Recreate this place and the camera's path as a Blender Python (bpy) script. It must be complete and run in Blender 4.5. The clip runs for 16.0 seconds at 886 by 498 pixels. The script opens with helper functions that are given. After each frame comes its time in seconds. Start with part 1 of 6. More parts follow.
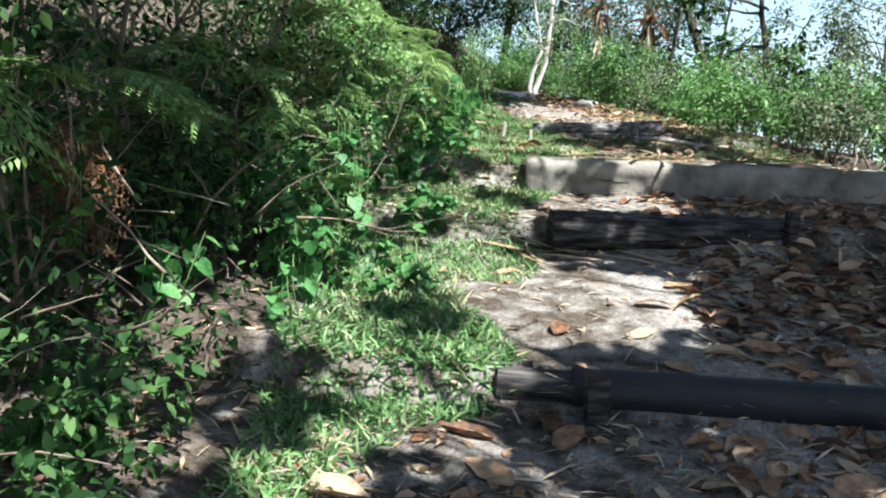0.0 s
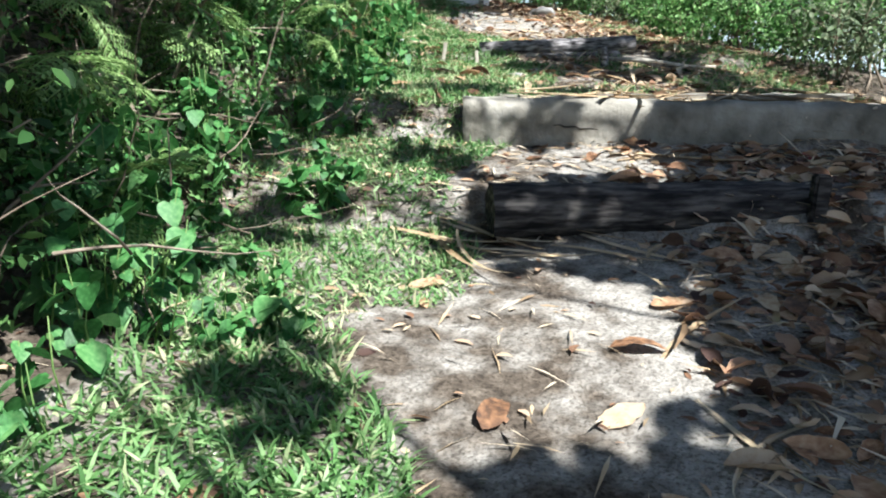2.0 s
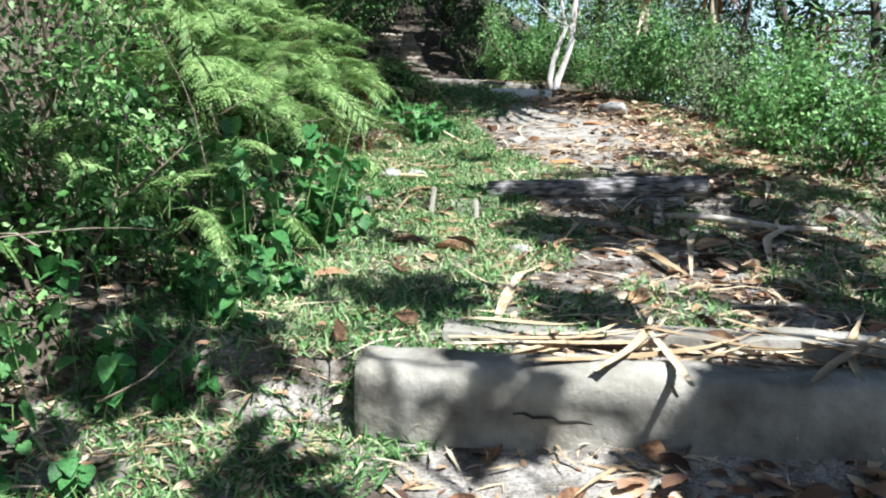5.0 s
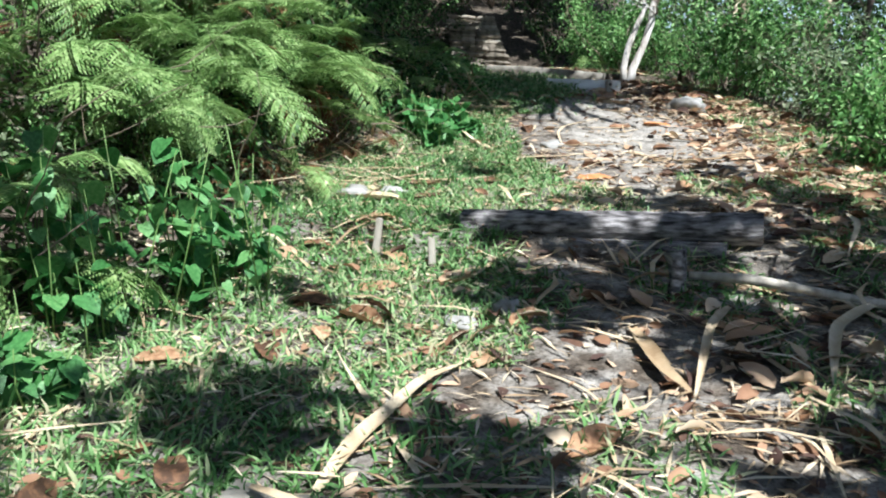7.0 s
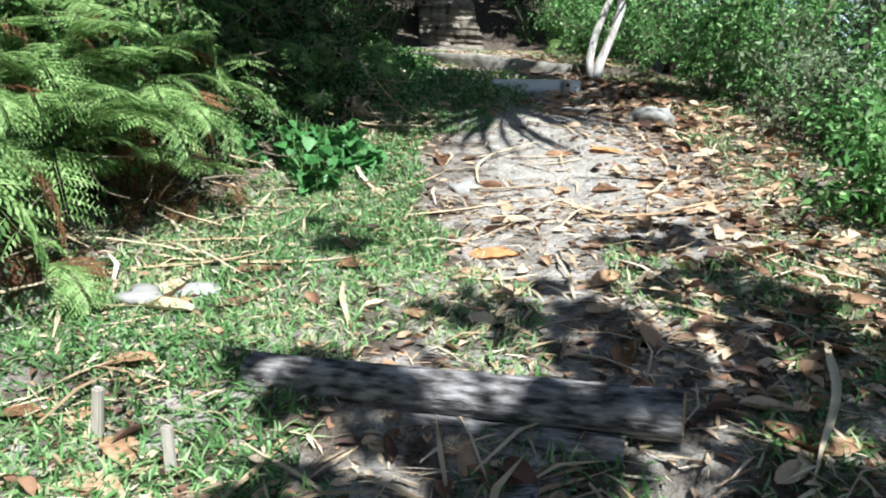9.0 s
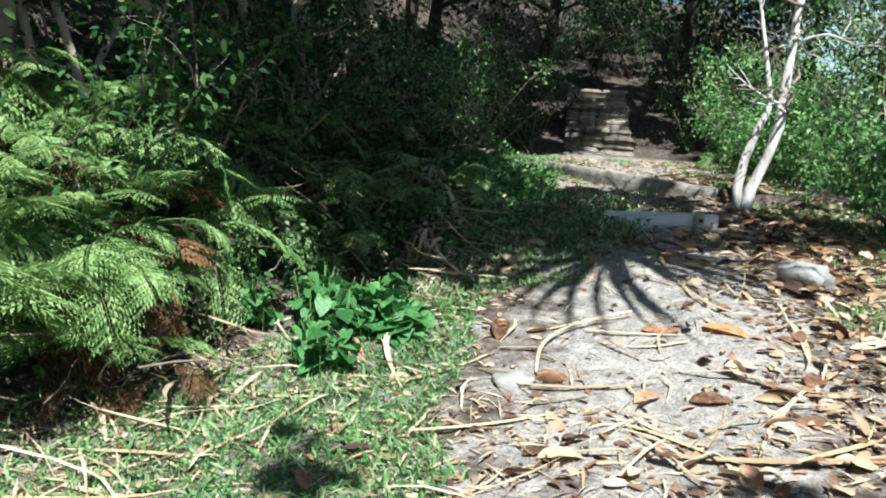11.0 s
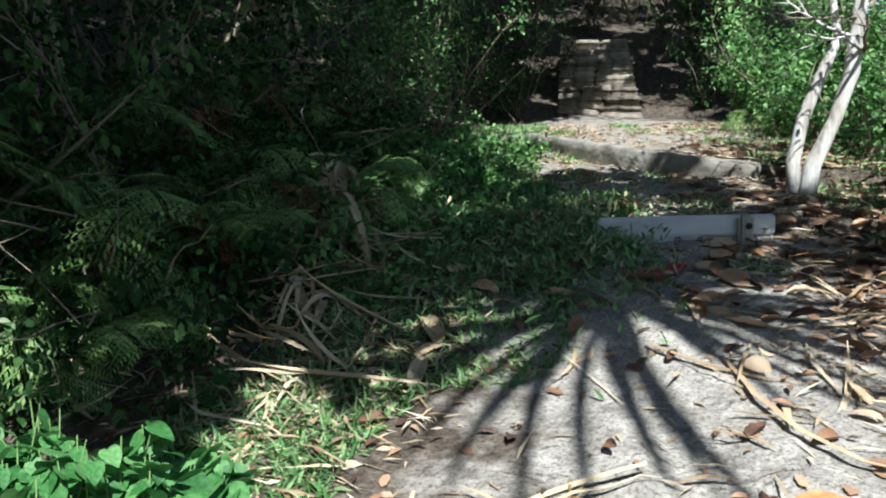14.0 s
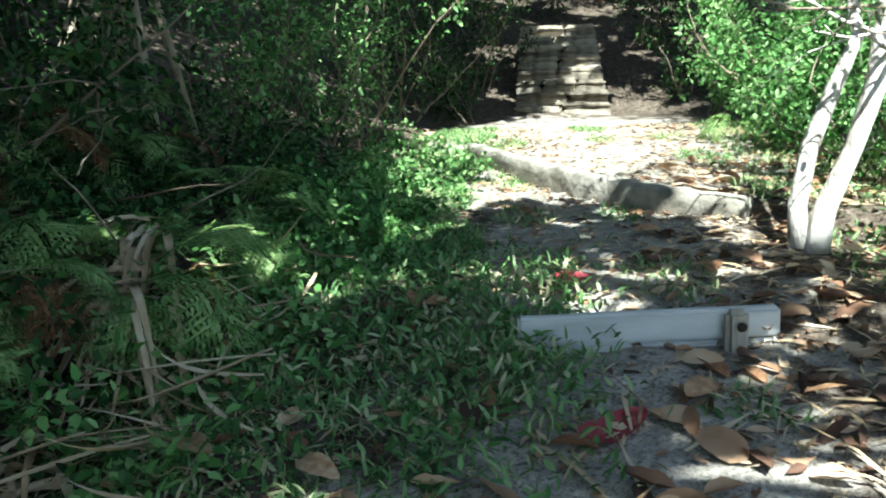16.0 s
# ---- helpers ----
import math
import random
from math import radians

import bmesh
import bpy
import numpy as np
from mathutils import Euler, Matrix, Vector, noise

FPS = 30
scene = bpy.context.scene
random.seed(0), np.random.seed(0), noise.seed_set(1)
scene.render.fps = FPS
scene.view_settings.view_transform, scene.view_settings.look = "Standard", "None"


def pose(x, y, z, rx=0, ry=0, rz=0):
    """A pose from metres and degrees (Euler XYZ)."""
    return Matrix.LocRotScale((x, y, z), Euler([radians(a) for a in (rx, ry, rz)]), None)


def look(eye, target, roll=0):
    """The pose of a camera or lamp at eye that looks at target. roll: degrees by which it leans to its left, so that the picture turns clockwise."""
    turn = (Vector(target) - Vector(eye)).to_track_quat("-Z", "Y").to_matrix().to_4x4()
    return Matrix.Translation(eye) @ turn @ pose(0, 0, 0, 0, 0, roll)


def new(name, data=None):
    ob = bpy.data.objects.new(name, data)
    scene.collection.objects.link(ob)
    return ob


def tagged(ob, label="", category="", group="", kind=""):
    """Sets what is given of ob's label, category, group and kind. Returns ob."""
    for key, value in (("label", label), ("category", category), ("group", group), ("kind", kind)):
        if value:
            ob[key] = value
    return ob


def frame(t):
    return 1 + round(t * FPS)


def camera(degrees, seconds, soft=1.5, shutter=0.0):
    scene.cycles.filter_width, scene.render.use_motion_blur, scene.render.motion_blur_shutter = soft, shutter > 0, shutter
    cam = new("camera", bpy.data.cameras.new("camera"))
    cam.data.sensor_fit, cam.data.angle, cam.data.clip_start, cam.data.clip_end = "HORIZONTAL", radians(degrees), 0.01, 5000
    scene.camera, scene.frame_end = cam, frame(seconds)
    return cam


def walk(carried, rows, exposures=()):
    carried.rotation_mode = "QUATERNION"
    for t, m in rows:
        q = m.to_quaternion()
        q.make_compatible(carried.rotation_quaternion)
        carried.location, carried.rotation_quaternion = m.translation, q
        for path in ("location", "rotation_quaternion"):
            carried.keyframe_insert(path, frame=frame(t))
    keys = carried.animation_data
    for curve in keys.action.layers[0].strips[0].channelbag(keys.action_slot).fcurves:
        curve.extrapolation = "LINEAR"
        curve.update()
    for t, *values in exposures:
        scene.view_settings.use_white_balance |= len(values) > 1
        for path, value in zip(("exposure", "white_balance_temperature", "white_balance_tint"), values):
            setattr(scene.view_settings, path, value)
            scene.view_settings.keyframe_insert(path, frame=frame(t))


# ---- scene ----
cam = camera(56.0, 16.0, soft=2.0)
PATH = [
    (0, (0.162, -1.709, 1.176), (-0.413, 0.193, 0.949), 2.4),
    (0.5, (0.077, -1.362, 1.193), (-0.392, 0.543, 0.804), 4.1),
    (1, (0.054, -0.965, 1.191), (-0.458, 0.937, 0.844), 0.2),
    (1.5, (0.058, -0.51, 1.293), (-0.56, 1.374, 1.037), -1.3),
    (2, (0.0, 0.0, 1.42), (-0.487, 1.888, 0.975), 0.9),
    (2.5, (0.048, 0.384, 1.628), (-0.46, 2.274, 1.218), 0.1),
    (3, (0.115, 0.783, 1.725), (-0.559, 2.647, 1.458), 0.1),
    (3.5, (0.112, 1.258, 1.754), (-0.553, 3.133, 1.544), 2.0),
    (3.7, (0.065, 1.46, 1.801), (-0.546, 3.352, 1.583), 3.9),
    (5.8, (0.247, 3.242, 2.173), (-0.667, 4.986, 1.823), -2.6),
    (6, (0.259, 3.392, 2.183), (-0.696, 5.117, 1.848), -2.8),
    (6.5, (0.267, 3.928, 2.192), (-0.646, 5.67, 1.828), 0.6),
    (7, (0.319, 4.429, 2.206), (-0.653, 6.139, 1.841), 1.5),
    (7.5, (0.368, 4.778, 2.385), (-0.761, 6.374, 1.967), -1.2),
    (8, (0.272, 5.268, 2.421), (-0.828, 6.905, 2.095), -0.8),
    (8.5, (0.232, 5.801, 2.469), (-0.735, 7.51, 2.088), 0.4),
    (9, (0.241, 6.275, 2.67), (-0.741, 7.957, 2.216), 0.9),
    (9.5, (0.119, 6.747, 2.741), (-0.938, 8.42, 2.453), 0.7),
    (9.7, (0.087, 6.887, 2.807), (-0.962, 8.572, 2.559), 2.0),
    (11.8, (-0.141, 8.565, 3.003), (-1.66, 9.841, 2.744), -1.8),
    (12, (-0.24, 8.729, 2.985), (-1.765, 10.0, 2.743), -3.5),
    (12.5, (-0.514, 9.106, 3.015), (-1.913, 10.505, 2.722), -0.1),
    (13, (-0.794, 9.465, 3.065), (-2.247, 10.771, 2.639), -0.5),
    (13.5, (-1.052, 9.813, 3.092), (-2.395, 11.266, 2.802), 3.3),
    (14, (-1.255, 10.161, 3.082), (-2.608, 11.592, 2.737), -1.4),
    (14.5, (-1.429, 10.507, 3.179), (-2.81, 11.91, 2.832), -2.6),
    (15, (-1.66, 10.963, 3.191), (-2.931, 12.459, 2.807), -1.1),
    (15.5, (-1.768, 11.258, 3.275), (-3.13, 12.66, 2.853), -4.3),
    (16, (-1.965, 11.694, 3.296), (-3.284, 13.147, 2.906), -2.4),
]
walk(cam, [(t, look(e, g, r)) for t, e, g, r in PATH], [(0.0, 1.4, 5900, 9), (3.5, 1.33, 5800, 8), (6.0, 1.2, 5700, 9), (7.5, 1.08, 5700, 8), (9.5, 1.15, 5700, 7), (13.0, 0.95, 5700, 6), (14.5, 1.0, 5700, 6), (15.0, 1.3, 5700, 3), (15.5, 1.65, 5750, 1), (16.0, 2.05, 5800, -2)])

# ---- light ----
SUN_FROM = Vector((0.62, -0.42, 1.08)).normalized()      # towards the sun
world = bpy.data.worlds.new("world")
world.use_nodes = True
scene.world = world
sky = world.node_tree.nodes.new("ShaderNodeTexSky")
sky.sky_type, sky.sun_disc = "NISHITA", False
sky.sun_elevation = math.asin(SUN_FROM.z)
sky.sun_rotation = math.atan2(SUN_FROM.x, SUN_FROM.y)
background = world.node_tree.nodes["Background"]
background.inputs["Strength"].default_value = 0.05
world.node_tree.links.new(sky.outputs[0], background.inputs["Color"])
sun = new("sun", bpy.data.lights.new("sun", "SUN"))
sun.data.energy, sun.data.angle, sun.data.color = 5.0, radians(0.53), (1.0, 0.96, 0.90)
sun.matrix_world = look(SUN_FROM * 40, (0, 0, 0))

# ---- materials ----
MATS = {}


def ramp_material(name, stops, scale=6.0, detail=6.0, rough=0.85, bump=0.3, bump_scale=40.0, island=0.0, translucent=0.0,
                  spec=0.3, metal=0.0, stretch=(1, 1, 1), per_object=0.0, hue=0.0):
    """Noise-driven colour ramp with fine bump; island or per_object: how far single pieces vary in brightness; translucent: share of light let through."""
    m = bpy.data.materials.new(name)
    m.use_nodes = True
    nt = m.node_tree
    n, l = nt.nodes, nt.links
    bsdf, out = n["Principled BSDF"], n["Material Output"]
    bsdf.inputs["Roughness"].default_value = rough
    bsdf.inputs["Metallic"].default_value = metal
    bsdf.inputs["Specular IOR Level"].default_value = spec
    coord = n.new("ShaderNodeTexCoord")
    mp = n.new("ShaderNodeMapping")
    mp.inputs["Scale"].default_value = stretch
    l.new(coord.outputs["Object"], mp.inputs["Vector"])
    a = n.new("ShaderNodeTexNoise")
    a.inputs["Scale"].default_value, a.inputs["Detail"].default_value = scale, detail
    l.new(mp.outputs[0], a.inputs["Vector"])
    r = n.new("ShaderNodeValToRGB")
    while len(r.color_ramp.elements) < len(stops):
        r.color_ramp.elements.new(0.5)
    for e, (p, c) in zip(r.color_ramp.elements, stops):
        e.position, e.color = p, (*c, 1)
    fac = a.outputs["Fac"]
    if island or per_object:
        if island:
            rnd = n.new("ShaderNodeNewGeometry").outputs["Random Per Island"]
        else:
            rnd = n.new("ShaderNodeObjectInfo").outputs["Random"]
        mul = n.new("ShaderNodeMath")
        mul.operation = "MULTIPLY_ADD"
        l.new(rnd, mul.inputs[0])
        mul.inputs[1].default_value = island or per_object
        add = n.new("ShaderNodeMath")
        add.operation = "ADD"
        add.inputs[1].default_value = -(island or per_object) / 2
        l.new(a.outputs["Fac"], mul.inputs[2])
        l.new(mul.outputs[0], add.inputs[0])
        fac = add.outputs[0]
    l.new(fac, r.inputs["Fac"])
    l.new(r.outputs["Color"], bsdf.inputs["Base Color"])
    if bump:
        b = n.new("ShaderNodeTexNoise")
        b.inputs["Scale"].default_value, b.inputs["Detail"].default_value = bump_scale, 8
        l.new(mp.outputs[0], b.inputs["Vector"])
        bp = n.new("ShaderNodeBump")
        bp.inputs["Strength"].default_value = bump
        bp.inputs["Distance"].default_value = 0.02
        l.new(b.outputs["Fac"], bp.inputs["Height"])
        l.new(bp.outputs[0], bsdf.inputs["Normal"])
    if translucent:
        tr = n.new("ShaderNodeBsdfTranslucent")
        l.new(r.outputs["Color"], tr.inputs["Color"])
        mix = n.new("ShaderNodeMixShader")
        mix.inputs[0].default_value = translucent
        l.new(bsdf.outputs[0], mix.inputs[1])
        l.new(tr.outputs[0], mix.inputs[2])
        l.new(mix.outputs[0], out.inputs["Surface"])
    MATS[name] = m
    return m


ramp_material("fern_green", [(0.2, (0.05, 0.125, 0.03)), (0.5, (0.17, 0.29, 0.08)), (0.8, (0.34, 0.47, 0.18))], 3, island=0.5, translucent=0.35, rough=0.5, bump=0)
ramp_material("fern_brown", [(0.2, (0.06, 0.03, 0.015)), (0.6, (0.16, 0.075, 0.03)), (0.9, (0.3, 0.17, 0.08))], 4, island=0.5, translucent=0.2, rough=0.8, bump=0)
ramp_material("broad_leaf", [(0.2, (0.03, 0.11, 0.025)), (0.5, (0.075, 0.225, 0.06)), (0.85, (0.19, 0.38, 0.13))], 5, per_object=0.5, translucent=0.3, rough=0.45, spec=0.4, bump=0.15)
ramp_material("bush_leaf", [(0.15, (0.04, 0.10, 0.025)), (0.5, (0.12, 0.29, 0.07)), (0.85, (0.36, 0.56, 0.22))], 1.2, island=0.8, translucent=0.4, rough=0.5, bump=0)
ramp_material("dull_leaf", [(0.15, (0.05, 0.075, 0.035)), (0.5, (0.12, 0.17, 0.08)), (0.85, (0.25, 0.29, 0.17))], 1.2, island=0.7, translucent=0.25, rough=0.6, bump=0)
# near-black green: the shade of bank and wood is put into this colour
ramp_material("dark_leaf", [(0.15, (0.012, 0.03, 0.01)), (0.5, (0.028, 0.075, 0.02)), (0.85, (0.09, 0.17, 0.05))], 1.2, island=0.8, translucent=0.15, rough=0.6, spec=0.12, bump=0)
ramp_material("grass_blade", [(0.15, (0.065, 0.15, 0.045)), (0.45, (0.14, 0.29, 0.085)), (0.72, (0.27, 0.41, 0.17)), (0.9, (0.50, 0.47, 0.29))], 0.9, island=0.75, translucent=0.3, rough=0.5, bump=0)
ramp_material("dead_leaf", [(0.1, (0.09, 0.05, 0.03)), (0.35, (0.27, 0.14, 0.07)), (0.6, (0.44, 0.27, 0.15)), (0.9, (0.58, 0.45, 0.30))], 7, per_object=0.8, translucent=0.12, rough=0.6, bump=0.3, bump_scale=60)
ramp_material("litter", [(0.1, (0.07, 0.04, 0.03)), (0.38, (0.25, 0.135, 0.075)), (0.62, (0.43, 0.275, 0.165)), (0.92, (0.60, 0.47, 0.32))], 5, island=0.9, translucent=0.1, rough=0.75, bump=0)
ramp_material("straw", [(0.15, (0.25, 0.17, 0.09)), (0.45, (0.43, 0.32, 0.19)), (0.8, (0.62, 0.52, 0.36))], 6, per_object=0.5, rough=0.6, bump=0.35, bump_scale=30, stretch=(1, 1, 1))
ramp_material("straw_stuff", [(0.15, (0.2, 0.13, 0.07)), (0.45, (0.42, 0.31, 0.18)), (0.8, (0.66, 0.56, 0.4))], 6, island=0.6, rough=0.7, bump=0)
ramp_material("twig", [(0.2, (0.10, 0.075, 0.05)), (0.6, (0.24, 0.19, 0.14)), (0.9, (0.4, 0.34, 0.26))], 12, island=0.4, rough=0.85, bump=0.2)
ramp_material("bark_log", [(0.36, (0.03, 0.027, 0.026)), (0.48, (0.14, 0.13, 0.125)), (0.68, (0.36, 0.34, 0.33))], 9, rough=0.9, bump=1.0, bump_scale=10, stretch=(1.1, 4, 4))
ramp_material("dark_wood", [(0.36, (0.012, 0.011, 0.011)), (0.5, (0.05, 0.045, 0.042)), (0.68, (0.15, 0.135, 0.12))], 7, rough=0.85, bump=1.0, bump_scale=9, spec=0.2, stretch=(0.6, 4, 4))
ramp_material("pipe_black", [(0.3, (0.022, 0.023, 0.026)), (0.7, (0.045, 0.046, 0.05)), (0.9, (0.12, 0.11, 0.10))], 4, rough=0.55, bump=0.15, bump_scale=20, stretch=(0.5, 3, 3))
ramp_material("cut_wood", [(0.3, (0.35, 0.22, 0.10)), (0.7, (0.58, 0.42, 0.24))], 14, rough=0.8, bump=0.3, bump_scale=80)
ramp_material("concrete", [(0.25, (0.09, 0.08, 0.062)), (0.48, (0.25, 0.232, 0.19)), (0.75, (0.42, 0.395, 0.335))], 5, rough=0.95, bump=0.6, bump_scale=25)
ramp_material("stair_stone", [(0.25, (0.07, 0.06, 0.045)), (0.48, (0.23, 0.20, 0.155)), (0.75, (0.45, 0.40, 0.32))], 6, rough=0.95, bump=0.8, bump_scale=18, per_object=0.35)
ramp_material("white_paint", [(0.2, (0.38, 0.38, 0.36)), (0.45, (0.56, 0.57, 0.56)), (0.8, (0.72, 0.73, 0.72))], 7, rough=0.6, bump=0.2, bump_scale=30, stretch=(0.5, 2, 2))
ramp_material("post_wood", [(0.2, (0.25, 0.22, 0.17)), (0.6, (0.45, 0.41, 0.34)), (0.9, (0.6, 0.56, 0.48))], 9, rough=0.85, bump=0.3, stretch=(4, 4, 0.6))
ramp_material("white_bark", [(0.2, (0.16, 0.13, 0.10)), (0.42, (0.5, 0.46, 0.40)), (0.75, (0.78, 0.75, 0.70))], 4, rough=0.85, bump=0.6, bump_scale=14, stretch=(4, 4, 0.8))
ramp_material("dark_bark", [(0.2, (0.025, 0.02, 0.017)), (0.6, (0.08, 0.065, 0.05)), (0.9, (0.17, 0.14, 0.11))], 5, rough=0.9, bump=0.6, bump_scale=12, stretch=(3, 3, 0.7))
ramp_material("pale_stem", [(0.2, (0.2, 0.16, 0.10)), (0.6, (0.38, 0.32, 0.22)), (0.9, (0.55, 0.49, 0.37))], 5, rough=0.7, bump=0.3, stretch=(3, 3, 0.6))
ramp_material("rock", [(0.2, (0.17, 0.16, 0.14)), (0.5, (0.32, 0.31, 0.28)), (0.8, (0.47, 0.46, 0.43))], 4, rough=0.95, bump=0.7, bump_scale=20, per_object=0.2)
ramp_material("pale_rock", [(0.2, (0.20, 0.19, 0.17)), (0.5, (0.34, 0.33, 0.30)), (0.8, (0.47, 0.46, 0.43))], 5, rough=0.95, bump=0.6, bump_scale=20)
ramp_material("red_leaf", [(0.2, (0.16, 0.02, 0.03)), (0.6, (0.36, 0.055, 0.075)), (0.9, (0.5, 0.2, 0.19))], 6, rough=0.5, bump=0.2, translucent=0.15)
ramp_material("orange_leaf", [(0.2, (0.40, 0.14, 0.05)), (0.55, (0.62, 0.28, 0.11)), (0.9, (0.76, 0.47, 0.24))], 8, rough=0.55, bump=0.25, translucent=0.12)
ramp_material("hole_dark", [(0.3, (0.02, 0.018, 0.015)), (0.8, (0.06, 0.05, 0.04))], 10, rough=0.9, bump=0)


def ground_material():
    """Pale sand on the trodden way, brown humus under the plants, grey rock where it breaks through."""
    m = bpy.data.materials.new("ground")
    m.use_nodes = True
    n, l = m.node_tree.nodes, m.node_tree.links
    bsdf = n["Principled BSDF"]
    bsdf.inputs["Roughness"].default_value = 0.95
    bsdf.inputs["Specular IOR Level"].default_value = 0.15
    coord = n.new("ShaderNodeTexCoord")

    def noise_ramp(scale, stops, detail=8):
        a = n.new("ShaderNodeTexNoise")
        a.inputs["Scale"].default_value, a.inputs["Detail"].default_value = scale, detail
        a.inputs["Roughness"].default_value = 0.65
        l.new(coord.outputs["Object"], a.inputs["Vector"])
        r = n.new("ShaderNodeValToRGB")
        while len(r.color_ramp.elements) < len(stops):
            r.color_ramp.elements.new(0.5)
        for e, (p, c) in zip(r.color_ramp.elements, stops):
            e.position, e.color = p, (*c, 1)
        l.new(a.outputs["Fac"], r.inputs["Fac"])
        return r.outputs["Color"]

    sand = noise_ramp(9, [(0.25, (0.14, 0.125, 0.105)), (0.42, (0.29, 0.267, 0.23)), (0.72, (0.48, 0.447, 0.39))])
    humus = noise_ramp(14, [(0.25, (0.035, 0.027, 0.02)), (0.5, (0.10, 0.08, 0.06)), (0.75, (0.24, 0.20, 0.155))])
    specks = noise_ramp(70, [(0.38, (0.35, 0.33, 0.3)), (0.5, (1, 1, 1))], 4)
    kind = n.new("ShaderNodeAttribute")
    kind.attribute_name = "soil"
    wob = n.new("ShaderNodeTexNoise")
    wob.inputs["Scale"].default_value, wob.inputs["Detail"].default_value = 5, 8
    l.new(coord.outputs["Object"], wob.inputs["Vector"])
    add = n.new("ShaderNodeMath")
    add.operation = "MULTIPLY_ADD"
    add.inputs[1].default_value = 1.6
    l.new(wob.outputs["Fac"], add.inputs[0])
    l.new(kind.outputs["Fac"], add.inputs[2])
    edge = n.new("ShaderNodeMapRange")
    edge.inputs["From Min"].default_value, edge.inputs["From Max"].default_value = 1.15, 1.5
    l.new(add.outputs[0], edge.inputs["Value"])
    mix = n.new("ShaderNodeMix")
    mix.data_type = "RGBA"
    l.new(edge.outputs[0], mix.inputs["Factor"])
    l.new(humus, mix.inputs["A"])
    l.new(sand, mix.inputs["B"])
    mul = n.new("ShaderNodeMix")
    mul.data_type, mul.blend_type = "RGBA", "MULTIPLY"
    mul.inputs["Factor"].default_value = 0.7
    l.new(mix.outputs["Result"], mul.inputs["A"])
    l.new(specks, mul.inputs["B"])
    l.new(mul.outputs["Result"], bsdf.inputs["Base Color"])
    b = n.new("ShaderNodeTexNoise")
    b.inputs["Scale"].default_value, b.inputs["Detail"].default_value = 28, 10
    l.new(coord.outputs["Object"], b.inputs["Vector"])
    bp = n.new("ShaderNodeBump")
    bp.inputs["Strength"].default_value, bp.inputs["Distance"].default_value = 0.8, 0.045
    l.new(b.outputs["Fac"], bp.inputs["Height"])
    l.new(bp.outputs[0], bsdf.inputs["Normal"])
    MATS["ground"] = m


ground_material()

# ---- plan ----
# The middle of the way, from the foot of the steps to the stone stairs, and the height along it.
WAY = np.array([(2.0, -5.0), (0.8, 0.0), (0.32, 1.9), (-0.2, 4.5), (-0.45, 5.7), (-1.15, 8.5), (-1.7, 10.75),
                (-2.35, 12.4), (-3.75, 14.5), (-5.0, 16.3), (-8.4, 21.8), (-12.0, 27.5), (-20, 40)])
RISE = np.array([(-8, -0.95), (-5, -0.75), (0, -0.12), (1.5, 0.05), (1.92, 0.08), (2.06, 0.25), (4.0, 0.50), (4.26, 0.55), (4.45, 0.75),
                 (5.5, 0.90), (5.68, 1.13), (7.0, 1.22), (8.3, 1.40), (8.5, 1.50), (9.6, 1.60), (10.75, 1.71),
                 (11.5, 1.81), (12.2, 1.95), (12.95, 2.06), (13.8, 2.23), (14.3, 2.30), (14.45, 2.33), (14.6, 2.39), (15.9, 2.45),
                 (16.3, 2.47), (18.5, 2.59), (21.2, 2.64), (21.8, 2.66), (22.4, 2.95), (24.0, 4.0), (26.5, 5.0), (34, 8.0), (60, 10.0)])
_t = np.linspace(0, 1, 1400)
_cum = np.r_[0, np.cumsum(np.hypot(*np.diff(WAY, axis=0).T))]
_line = np.stack([np.interp(_t * _cum[-1], _cum, WAY[:, k]) for k in (0, 1)], 1)
_ker = np.exp(-np.linspace(-2.5, 2.5, 81) ** 2)
_ker /= _ker.sum()
_pad = np.r_[_line[0] + (_line[1] - _line[0]) * np.arange(-40, 0)[:, None], _line, _line[-1] + (_line[-1] - _line[-2]) * np.arange(1, 41)[:, None]]
_line = np.stack([np.convolve(_pad[:, k], _ker, "valid") for k in (0, 1)], 1)
_dir = np.gradient(_line, axis=0)
_dir /= np.linalg.norm(_dir, axis=1)[:, None]


def along(x, y):
    """How far along the way (named by the y of its middle) and how far right of it."""
    p = np.stack([np.ravel(x), np.ravel(y)], 1).astype(float)
    best = np.empty(len(p), int)
    for a in range(0, len(p), 4000):
        d = ((p[a:a + 4000, None] - _line[None]) ** 2).sum(-1)
        best[a:a + 4000] = d.argmin(1)
    off = p - _line[best]
    dr = _dir[best]
    side = off[:, 0] * dr[:, 1] - off[:, 1] * dr[:, 0]
    return _line[best, 1] + (off * dr).sum(1) * dr[:, 1], side


def wave(x, y, f, seed=0.0):
    return (np.sin(x * f + 1.3 + seed) * np.cos(y * f * 1.13 + seed * 2.1) + 0.5 * np.sin(x * f * 2.3 + y * f * 1.7 + seed)) / 1.5


